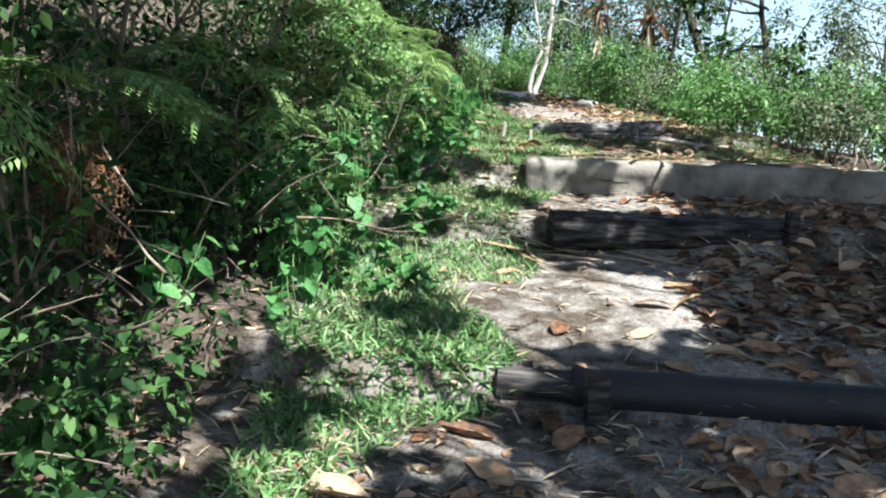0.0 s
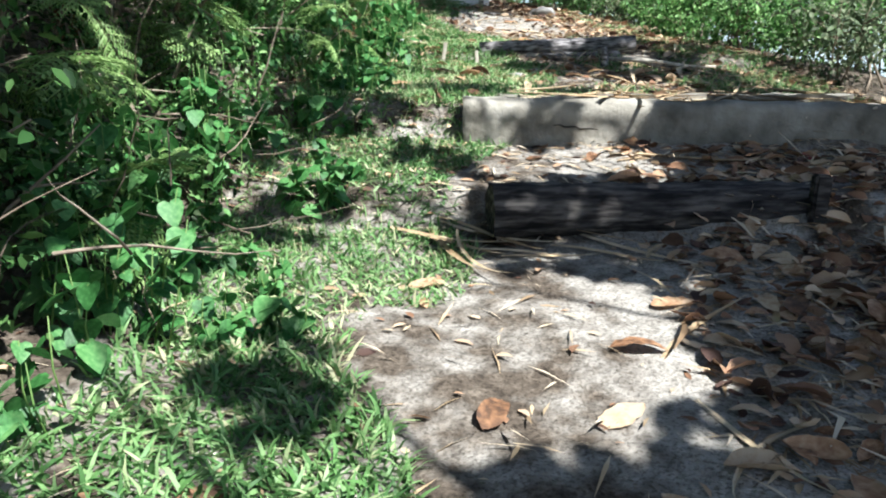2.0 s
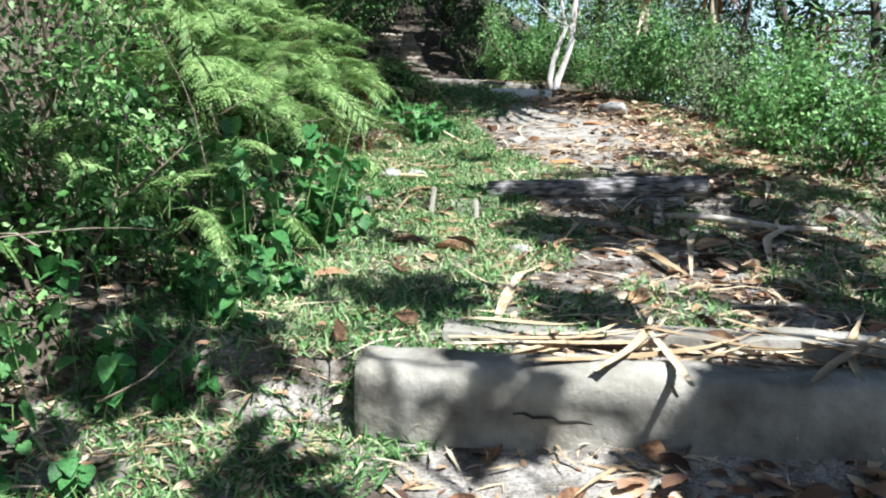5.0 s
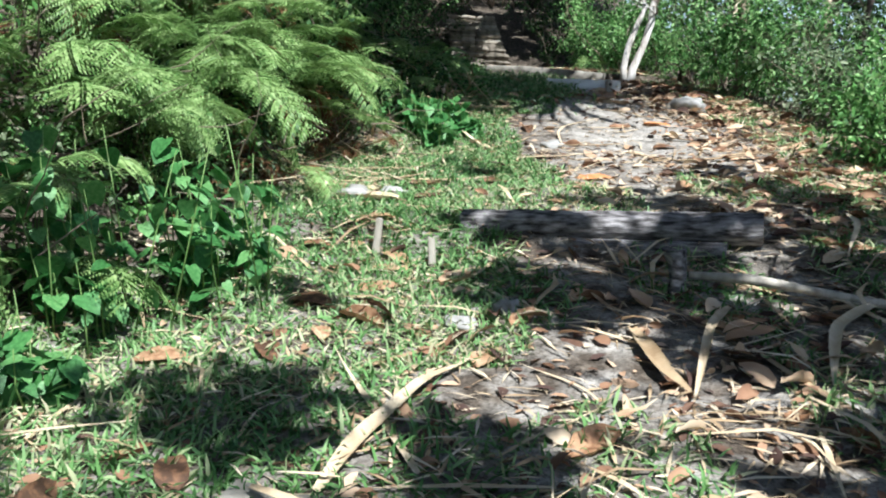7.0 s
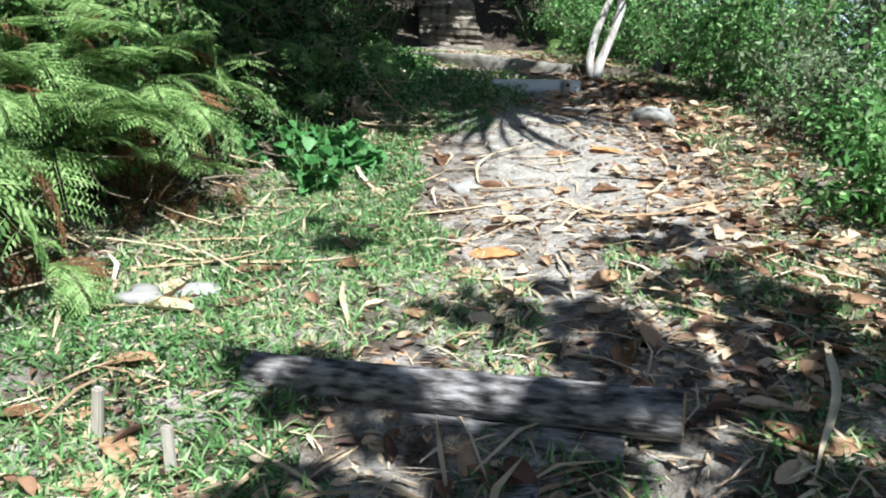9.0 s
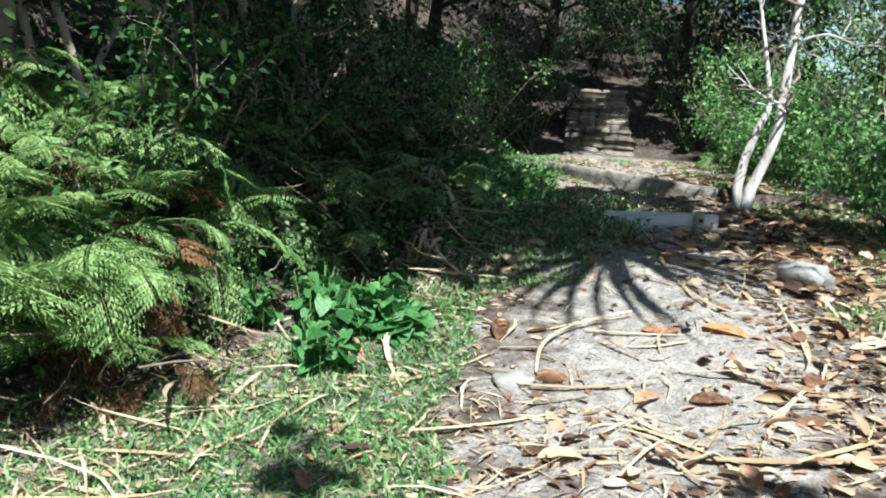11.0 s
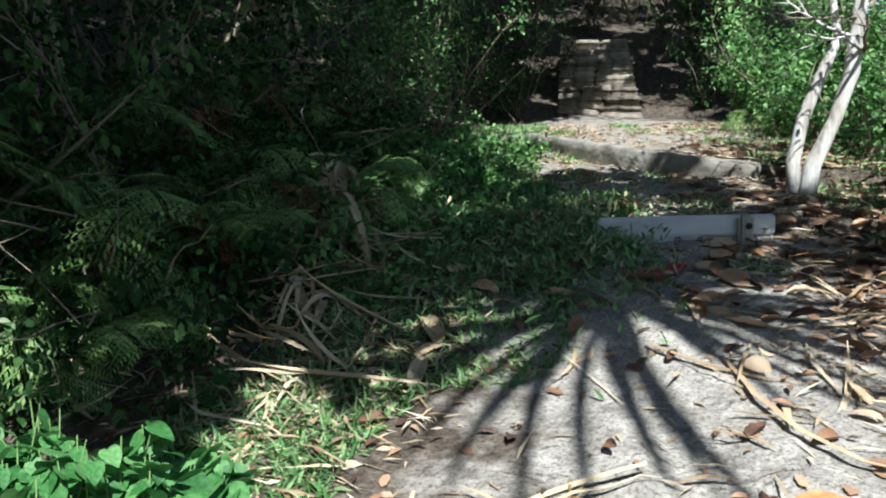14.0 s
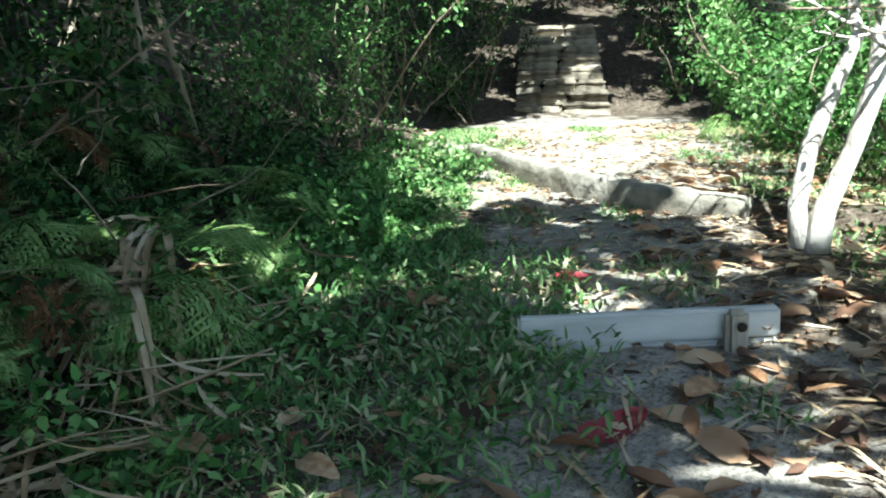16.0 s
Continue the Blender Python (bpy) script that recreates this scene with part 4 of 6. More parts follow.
# further unseen clumps above the bank's back, added to cut sky light
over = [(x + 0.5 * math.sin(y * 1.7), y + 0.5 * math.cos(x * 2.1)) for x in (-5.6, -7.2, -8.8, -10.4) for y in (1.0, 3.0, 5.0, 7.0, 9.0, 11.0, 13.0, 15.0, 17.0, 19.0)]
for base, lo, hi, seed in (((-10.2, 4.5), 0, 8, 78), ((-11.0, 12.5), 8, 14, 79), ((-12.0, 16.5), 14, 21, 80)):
    shade_tree("added_canopy", DK, *base, [(x - 3.5, y + 2.4, 1.2, 0.55) for x, y in over if lo <= y < hi and (y < 14.5 or x < -8)], 6.1, 0.28, "dark_leaf", seed, 60)


def strap_crown(t, at, count, length, width, mat, rng, label="", name="strap_leaf", up=0.3):
    """Long folded strap leaves round a growing point, drooping towards their tips."""
    made = None
    for i in range(count):
        if i % 5 == 0 or made is None:
            verts, faces = [], []
            L = length * rng.uniform(0.75, 1.15)
            for k in range(7):
                s = k / 6
                wd = width * (0.55 + 0.9 * s) * (1 - s ** 3) + 0.002
                x, z = L * s * (1 - 0.12 * s), L * (0.45 * s - 0.62 * s * s)
                verts += [(x, -wd, z + wd * 0.5), (x, 0, z - wd * 0.2), (x, wd, z + wd * 0.5)]
            for k in range(6):
                a = k * 3
                faces += [(a, a + 3, a + 4, a + 1), (a + 1, a + 4, a + 5, a + 2)]
            made = mesh_of(name, verts, faces)
        ob = part(name, made, mat, t, label)
        ob.matrix_local = Matrix.Translation(at) @ pose(0, 0, rng.uniform(-0.12, 0.12), rng.uniform(-12, 12), -rng.uniform(-25, 55) * up * 2, i * 137.5 + rng.uniform(-15, 15))


# screw pines: strap-leaved crowns on pale prop roots
def screw_pine(x, y, height, seed, crown=40, length=1.0, roots=9, lean=(0, 0), label="screw pine with long strap leaves on pale prop roots", mat="dark_leaf", up=0.3):
    rng = np.random.default_rng(seed)
    t = thing("screw_pine", label, "tree", pose(x, y, gz(x, y) - 0.05))
    top = Vector((lean[0], lean[1], height))
    v, f = tube([Vector((0, 0, height * 0.25)), top * 0.5 + Vector((0.05, 0, height * 0.1)), top], [0.075, 0.07, 0.055], 10, True, 0.05)
    part("trunk", mesh_of("trunk", v, f), "pale_stem" if roots else "dark_bark", t)
    for i in range(roots):
        a = i * 2.4 + rng.uniform(-0.3, 0.3)
        r = rng.uniform(0.3, 0.85)
        foot = Vector((math.cos(a) * r, math.sin(a) * r, 0))
        foot.z = gz(x + foot.x, y + foot.y) - gz(x, y)
        start = top * rng.uniform(0.35, 0.75) * min(1, 3 / height)
        v, f = tube([foot - Vector((0, 0, 0.05)), foot.lerp(start, 0.5) + Vector((0, 0, 0.08)), start], [0.028, 0.03, 0.03], 8, True, 0.05)
        part("prop_root", mesh_of("prop_root", v, f), "pale_stem", t)
    if crown:
        strap_crown(t, top, crown, length, 0.035, mat, rng, up=up)
    return t


cx, cy = -3.2, 13.40
q = Vector((cx, cy, gz(cx, cy))) + SUN_FROM * (5.0 / SUN_FROM.z)
screw_pine(-5.0, 8.6, q.z - gz(-5.0, 8.6) + 0.05, 81, 105, 1.8, 0, lean=(q.x + 5.0, q.y - 8.6), label="tall leaning screw pine with a strap-leaved crown")
for i, (x, y, h) in enumerate(((-5.9, 11.0, 2.6), (-6.5, 12.0, 3.0), (-7.0, 13.2, 3.0), (-5.6, 9.9, 2.6), (-7.6, 14.6, 3.2))):
    screw_pine(x, y, h, 90 + i, 26, 0.9, 6, lean=(0.15 * (i % 3 - 1), 0.2))


for i, (x, y, h) in enumerate(((-2.3, 17.9, 2.3), (-1.2, 18.6, 2.6), (0.6, 19.5, 2.8))):
    screw_pine(x, y, h, 96 + i, 26, 0.8, 6, label="screw pine with a hanging skirt of brown leaves", mat="fern_brown", up=-0.9)


# ---- ferns on the bank ----
def frond_mesh(seed, length=0.75, pairs=17, droop=0.55):
    """A twice-divided frond: an arched stalk with toothed side leaves that shorten to the tip."""
    rng = np.random.default_rng(seed)
    ps, ds, Ls = [], [], []
    spine = []
    for i in range(13):
        s = i / 12
        spine.append(Vector((length * (s - 0.18 * s * s), 0.03 * math.sin(s * 3 + seed), length * (0.75 * s - droop * 1.55 * s * s))))
    for i in range(pairs):
        s = 0.14 + 0.86 * (i + 0.5) / pairs
        j = min(int(s * 12), 11)
        p = spine[j].lerp(spine[j + 1], s * 12 - j)
        d = (spine[j + 1] - spine[j]).normalized()
        L = length * 0.30 * math.sin(math.pi * min(1, 0.18 + 0.9 * (1 - s)) ** 0.8) * rng.uniform(0.85, 1.1)
        for sgn in (-1, 1):
            out = (Vector((0, sgn, 0)) + d * 0.42 + Vector((0, 0, rng.uniform(-0.30, 0.02)))).normalized()
            n = max(4, int(9 * L / (length * 0.3)))
            for k in range(n):
                q = p + out * L * (k + 0.6) / n - Vector((0, 0, 0.10 * L * (k / n) ** 2))
                ll = L * 0.27 * (1.05 - 0.75 * k / n)
                for e in (-1, 1):
                    ps.append(q)
                    ds.append((d * e + out * 0.45).normalized())
                    Ls.append(ll)
            ps.append(p)
            ds.append(out)
            Ls.append(L)
    me = scatter("frond", SLIM, SLIM_FACES, np.array([tuple(p) for p in ps]), np.array([tuple(d) for d in ds]), rng.normal(size=len(ps)) * 0.25, np.array(Ls), np.where(np.array(Ls) > 0.11, 0.05, np.array(Ls) * 1.15))
    return me, spine


FRONDS, STALKS = [], []  # shared by all the ferns
for i in range(6):
    me, sp = frond_mesh(200 + i, 0.75, 17, (0.55, 0.42, 0.66, 0.5, 0.75, 0.35)[i])
    FRONDS.append(me)
    v, f = tube(sp, [0.0045 - 0.0003 * k for k in range(13)], 4)
    STALKS.append(mesh_of("stalk", v, f))
BROWN = [m.copy() for m in FRONDS]


def fern(x, y, z, scale, count, seed, face=None, brown=0.0, label="bright green fern with arching fronds on the bank"):
    rng = np.random.default_rng(seed)
    t = thing("fern", label, "fern", pose(x, y, z), "ferns on the bank")
    for i in range(count):
        k = int(rng.integers(0, 6))
        a = (i * 137.5 if face is None else face + rng.uniform(-75, 75))
        dead = rng.uniform() < brown
        fr = part("frond", (BROWN if dead else FRONDS)[k], "fern_brown" if dead else "fern_green", t)
        s = scale * rng.uniform(0.7, 1.15)
        fr.matrix_local = pose(0, 0, rng.uniform(0, 0.06), rng.uniform(-18, 18), rng.uniform(-28, 22) + (25 if dead else 0), a) @ Matrix.Scale(s, 4)
        st = part("stalk", STALKS[k], "twig" if dead else "fern_green", fr)


def bank(w, u, up=0.0):
    x, y, _ = way_point(w, u)
    return x, y, gz(x, y) + up


n = 300
for w, u, up, s, c in ((0.3, -3.0, 0.9, 1.0, 7), (1.2, -3.2, 1.3, 1.1, 8), (2.0, -3.0, 1.2, 1.1, 8), (2.9, -3.1, 1.3, 1.1, 8), (3.6, -2.7, 0.9, 1.0, 8), (4.4, -3.0, 1.1, 1.0, 8), (3.3, -2.3, 0.25, 0.8, 6),
                       (5.0, -2.7, 0.8, 0.9, 7), (5.6, -3.0, 1.0, 1.0, 8), (6.3, -2.6, 0.7, 0.9, 7), (6.6, -2.2, 0.35, 0.8, 6), (7.2, -2.4, 0.5, 0.9, 7), (7.9, -2.6, 0.8, 1.0, 8), (7.0, -1.95, 0.2, 0.7, 5),
                       (8.5, -2.5, 0.6, 1.0, 8), (9.1, -2.7, 0.8, 1.0, 9), (9.6, -2.4, 0.5, 1.0, 8), (9.9, -2.9, 0.9, 1.1, 9), (10.4, -2.5, 0.6, 1.0, 9), (10.8, -2.9, 0.9, 1.1, 9), (11.2, -2.5, 0.55, 1.0, 8), (10.1, -2.2, 0.3, 0.8, 6),
                       (11.7, -2.8, 0.8, 1.0, 8), (12.2, -2.5, 0.5, 0.9, 8), (12.7, -2.9, 0.8, 1.0, 8), (13.2, -2.5, 0.5, 0.9, 7), (13.8, -2.9, 0.8, 1.0, 8), (14.3, -2.4, 0.4, 0.9, 7), (14.8, -2.8, 0.8, 1.0, 8), (12.4, -2.1, 0.2, 0.7, 6),
                       (15.4, -2.5, 0.6, 0.9, 7), (16.0, -2.9, 0.9, 1.0, 8), (15.0, -2.0, 0.1, 0.5, 5), (11.5, -3.4, 1.2, 1.1, 8), (9.4, -3.4, 1.3, 1.1, 8), (10.3, -3.5, 1.4, 1.1, 8), (8.3, -3.2, 1.2, 1.0, 7),
                       (13.3, -2.05, 0.35, 0.8, 8), (14.2, -1.75, 0.3, 0.9, 8), (14.7, -1.7, 0.25, 0.8, 8), (15.3, -1.8, 0.3, 0.8, 7), (13.0, -2.2, 0.5, 1.0, 8), (14.0, -2.15, 0.5, 1.0, 8), (15.9, -2.0, 0.3, 0.8, 7)):
    n += 1
    x, y, z = bank(w, u, up * 0.6)
    fern(x, y, z, s, c, n, None, 0.12 if w > 8 else 0.05)
rng = np.random.default_rng(380)
for i in range(28):
    # the sunlit crest of ferns with a brown skirt under it
    w = rng.uniform(8.0, 10.7)
    u = -rng.uniform(2.2, 3.3)
    x, y, z = bank(w, u, 0.25 + 0.65 * (-u - 2.0) + rng.uniform(0, 0.15))
    fern(x, y, z, rng.uniform(0.65, 0.95), 8, 381 + i, None, 0.06)
for i in range(10):
    x, y, z = bank(rng.uniform(10.6, 12.0), -rng.uniform(2.7, 3.5), rng.uniform(0.45, 0.95))
    fern(x, y, z, rng.uniform(0.6, 0.9), 8, 440 + i, None, 0.1)
for i in range(7):
    w = rng.uniform(8.2, 10.6)
    x, y, z = bank(w, -rng.uniform(1.95, 2.3), 0.08)
    fern(x, y, z, rng.uniform(0.45, 0.65), 5, 420 + i, None, 0.9, "withered red-brown fern hanging under the green ones")
x, y, z = bank(18.2, 1.35, 0.1)
fern(x, y, z, 0.55, 6, 377, None, 0.0, "small yellow-green fern beside the stone stairs")

# dense bushes that carry the bank's green face; dark_leaf ones hold its shade in colour
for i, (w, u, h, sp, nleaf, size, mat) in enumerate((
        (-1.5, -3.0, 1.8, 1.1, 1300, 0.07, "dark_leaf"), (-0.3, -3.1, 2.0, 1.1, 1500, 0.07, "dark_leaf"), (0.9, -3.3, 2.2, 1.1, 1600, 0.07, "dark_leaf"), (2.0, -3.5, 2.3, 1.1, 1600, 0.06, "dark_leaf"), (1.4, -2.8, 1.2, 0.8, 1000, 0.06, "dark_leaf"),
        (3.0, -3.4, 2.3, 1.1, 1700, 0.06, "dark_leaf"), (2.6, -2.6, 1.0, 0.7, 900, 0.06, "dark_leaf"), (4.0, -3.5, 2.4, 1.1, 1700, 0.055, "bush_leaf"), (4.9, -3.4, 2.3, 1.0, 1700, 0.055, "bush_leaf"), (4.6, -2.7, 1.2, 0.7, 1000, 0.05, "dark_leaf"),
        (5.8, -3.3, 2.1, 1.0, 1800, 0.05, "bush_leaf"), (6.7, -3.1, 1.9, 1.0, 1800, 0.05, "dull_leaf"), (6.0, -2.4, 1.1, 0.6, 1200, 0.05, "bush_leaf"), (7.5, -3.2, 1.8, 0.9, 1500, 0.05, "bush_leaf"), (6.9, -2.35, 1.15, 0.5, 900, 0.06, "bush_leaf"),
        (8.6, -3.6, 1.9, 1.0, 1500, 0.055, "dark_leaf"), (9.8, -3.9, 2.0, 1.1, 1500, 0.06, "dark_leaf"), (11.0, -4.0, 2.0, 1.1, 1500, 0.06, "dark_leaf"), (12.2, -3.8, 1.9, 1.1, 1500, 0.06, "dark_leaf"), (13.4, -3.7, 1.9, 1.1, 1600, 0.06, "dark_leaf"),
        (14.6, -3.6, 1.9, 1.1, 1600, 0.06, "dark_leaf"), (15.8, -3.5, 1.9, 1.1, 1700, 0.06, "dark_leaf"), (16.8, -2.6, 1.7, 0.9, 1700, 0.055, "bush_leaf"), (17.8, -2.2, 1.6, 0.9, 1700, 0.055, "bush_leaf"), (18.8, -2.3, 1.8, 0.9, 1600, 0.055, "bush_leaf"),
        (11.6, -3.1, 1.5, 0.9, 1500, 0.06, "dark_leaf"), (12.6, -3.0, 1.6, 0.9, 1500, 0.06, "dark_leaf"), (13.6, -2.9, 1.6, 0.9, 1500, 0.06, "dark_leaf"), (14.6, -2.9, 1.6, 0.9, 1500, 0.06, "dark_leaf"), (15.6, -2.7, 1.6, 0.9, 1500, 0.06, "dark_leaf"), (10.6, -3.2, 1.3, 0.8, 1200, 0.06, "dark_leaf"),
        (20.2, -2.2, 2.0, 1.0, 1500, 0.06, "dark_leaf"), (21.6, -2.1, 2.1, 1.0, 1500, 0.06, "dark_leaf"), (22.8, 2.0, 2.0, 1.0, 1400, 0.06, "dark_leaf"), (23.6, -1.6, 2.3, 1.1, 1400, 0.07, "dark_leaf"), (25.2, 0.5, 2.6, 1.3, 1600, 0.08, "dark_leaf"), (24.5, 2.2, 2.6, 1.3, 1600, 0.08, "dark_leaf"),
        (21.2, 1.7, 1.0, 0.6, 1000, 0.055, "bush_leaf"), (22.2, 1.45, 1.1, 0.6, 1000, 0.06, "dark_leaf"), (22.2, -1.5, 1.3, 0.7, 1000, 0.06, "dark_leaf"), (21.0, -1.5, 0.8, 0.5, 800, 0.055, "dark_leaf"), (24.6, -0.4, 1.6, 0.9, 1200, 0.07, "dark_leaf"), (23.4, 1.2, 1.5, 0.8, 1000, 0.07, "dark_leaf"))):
    shrub("shrub", {"dark_leaf": "leafy bank shrub with shade put into its dark leaf colour", "bush_leaf": "dense green shrub on the sunlit bank", "dull_leaf": "dull green shrub with dry twigs on the bank"}[mat],
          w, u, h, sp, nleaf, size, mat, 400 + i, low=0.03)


# ---- heart-leaved herbs beside the way ----
def heart_mesh():
    out = [(0, 0), (0.16, -0.1), (0.36, -0.06), (0.47, 0.12), (0.46, 0.34), (0.36, 0.58), (0.2, 0.82), (0, 1.05)]
    verts = [(0, t, -0.10 * t * t) for t in (0, 0.14, 0.36, 0.6, 0.84)] + [(0, 1.05, -0.13)]
    a = len(verts)
    verts += [(x, y, 0.16 * x - 0.12 * max(y, 0) ** 2) for x, y in out[1:7]]
    b = len(verts)
    verts += [(-x, y, 0.16 * x - 0.12 * max(y, 0) ** 2) for x, y in out[1:7]]
    faces = []
    for o, flip in ((a, False), (b, True)):
        fs = [(0, o, o + 1), (0, o + 1, o + 2, 1), (1, o + 2, o + 3, 2), (2, o + 3, o + 4, 3), (3, o + 4, o + 5, 4), (4, o + 5, 5)]
        faces += [f[::-1] if flip else f for f in fs]
    return mesh_of("leaf", verts, faces)


HEART = heart_mesh()


def herb(x, y, stems, height, leaf, seed, label="low herb with heart-shaped green leaves"):
    rng = np.random.default_rng(seed)
    t = thing("herb", label, "plant", pose(x, y, gz(x, y) - 0.01), "heart-leaved herbs")
    for i in range(stems):
        a, r = rng.uniform(0, 6.28), rng.uniform(0.05, 1.0)
        base = Vector((math.cos(a), math.sin(a), 0)) * r * height * 0.45
        base.z = gz(x + base.x, y + base.y) - gz(x, y)
        tip = base + Vector((rng.normal() * 0.12, rng.normal() * 0.12, 1)) * height * rng.uniform(0.5, 1.1)
        v, f = tube([base, base.lerp(tip, 0.5) + Vector(rng.normal(size=3)) * 0.01, tip], [0.004, 0.0035, 0.002], 5)
        part("stem", mesh_of("stem", v, f), "fern_green", t)
        for q in range(int(rng.integers(5, 8))):
            p = base.lerp(tip, rng.uniform(0.2, 1.0))
            yaw = rng.uniform(0, 360)
            ob = part("leaf", HEART, "broad_leaf", t)
            ob.matrix_local = Matrix.Translation(p + Vector((rng.normal() * 0.02, rng.normal() * 0.02, 0))) @ pose(0, 0, 0, rng.uniform(-65, -5), rng.uniform(-20, 20), yaw) @ Matrix.Scale(leaf * rng.uniform(0.6, 1.25), 4)


for i, (x, y, st, h, lf) in enumerate(((-1.88, 2.5, 16, 0.55, 0.10), (-2.05, 2.8, 10, 0.7, 0.09), (-1.75, 0.45, 9, 0.28, 0.10), (-1.45, 0.15, 6, 0.2, 0.09), (-2.38, 3.96, 18, 0.55, 0.095), (-2.55, 3.3, 14, 0.5, 0.115), (-2.75, 3.6, 10, 0.6, 0.11), (-2.5, 7.05, 12, 0.7, 0.10), (-2.75, 6.5, 13, 0.75, 0.10), (-2.95, 6.0, 10, 0.8, 0.09), (-2.26, 4.48, 9, 0.34, 0.085), (-2.21, 5.04, 9, 0.34, 0.08),
                                       (-2.33, 6.94, 14, 0.75, 0.08), (-1.83, 4.03, 6, 0.2, 0.085), (-2.12, 3.64, 6, 0.22, 0.085), (-3.55, 10.85, 30, 0.36, 0.085), (-3.45, 11.1, 18, 0.34, 0.08), (-3.78, 10.95, 18, 0.36, 0.08), (-3.95, 10.6, 12, 0.3, 0.075), (-3.3, 10.6, 14, 0.3, 0.085), (-3.7, 11.4, 6, 0.2, 0.12),
                                       (-2.45, 6.6, 12, 0.6, 0.085), (-2.06, 6.08, 7, 0.2, 0.075), (-2.5, 7.3, 9, 0.55, 0.075), (-2.75, 5.6, 10, 0.6, 0.075), (-2.6, 4.9, 9, 0.6, 0.08), (-2.2, 3.3, 9, 0.45, 0.095), (-1.55, 3.1, 5, 0.16, 0.07), (-2.2, 1.6, 8, 0.4, 0.09))):
    herb(x, y, st, h, lf, 500 + i)

for i, (x, y) in enumerate(((-3.42, 11.38), (-3.25, 11.2))):
    herb(x, y, 7, 0.16, 0.15, 550 + i, "small plant with upright broad yellow-green leaves")

rng = np.random.default_rng(590)
for i in range(16):
    w, u = rng.uniform(2.2, 7.4), -rng.uniform(1.45, 2.1)
    x, y, _ = way_point(w, u)
    herb(x, y, int(rng.integers(4, 8)), rng.uniform(0.15, 0.4), rng.uniform(0.06, 0.09), 560 + i)

# low undergrowth at the foot of the bank; its dark_leaf stretches have shade coloured in
rng = np.random.default_rng(600)
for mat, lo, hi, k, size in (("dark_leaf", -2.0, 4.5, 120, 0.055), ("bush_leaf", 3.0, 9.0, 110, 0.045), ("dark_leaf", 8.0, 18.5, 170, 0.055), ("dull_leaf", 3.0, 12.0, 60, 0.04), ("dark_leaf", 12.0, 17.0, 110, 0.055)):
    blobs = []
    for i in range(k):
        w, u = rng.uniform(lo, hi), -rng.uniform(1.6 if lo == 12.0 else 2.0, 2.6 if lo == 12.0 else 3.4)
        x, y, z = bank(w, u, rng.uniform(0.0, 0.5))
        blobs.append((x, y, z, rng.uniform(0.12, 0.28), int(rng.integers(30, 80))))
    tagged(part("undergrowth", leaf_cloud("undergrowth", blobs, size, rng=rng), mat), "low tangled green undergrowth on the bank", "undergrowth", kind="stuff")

for mat, lo, hi, a, b, k, top in (("bush_leaf", 14.6, 18.4, 0.75, 1.7, 90, 0.35), ("bush_leaf", 13.4, 16.0, 0.9, 1.9, 80, 0.3)):
    blobs = []
    for i in range(k):
        w, u = rng.uniform(lo, hi), rng.uniform(a, b)
        x, y, z = bank(w, -u, rng.uniform(0.0, top) * (u - a + 0.15) / (b - a))
        blobs.append((x, y, z, rng.uniform(0.10, 0.2), int(rng.integers(30, 70))))
    tagged(part("ground_vines", leaf_cloud("ground_vines", blobs, 0.05, rng=rng), mat), "leafy creepers spilling down the foot of the bank", "undergrowth", kind="stuff")

# ---- dry stalks and twigs through the bank ----
rng = np.random.default_rng(610)
pieces = []
for i in range(420):
    w, u = rng.uniform(-1, 17), -rng.uniform(1.75, 3.4)
    x, y, z = bank(w, u, rng.uniform(0.0, 0.7))
    d = Vector((rng.normal(), rng.normal(), rng.uniform(-0.2, 0.9)))
    p, r = limb((x, y, z), d, rng.uniform(0.25, 0.8), rng.uniform(0.003, 0.007), rng, 0.35, 5)
    pieces.append(tube(p, r, 4))
tagged(part("dry_twigs", joined("dry_twigs", pieces), "twig"), "tangle of dry grey twigs in the bank", "twigs", kind="stuff")


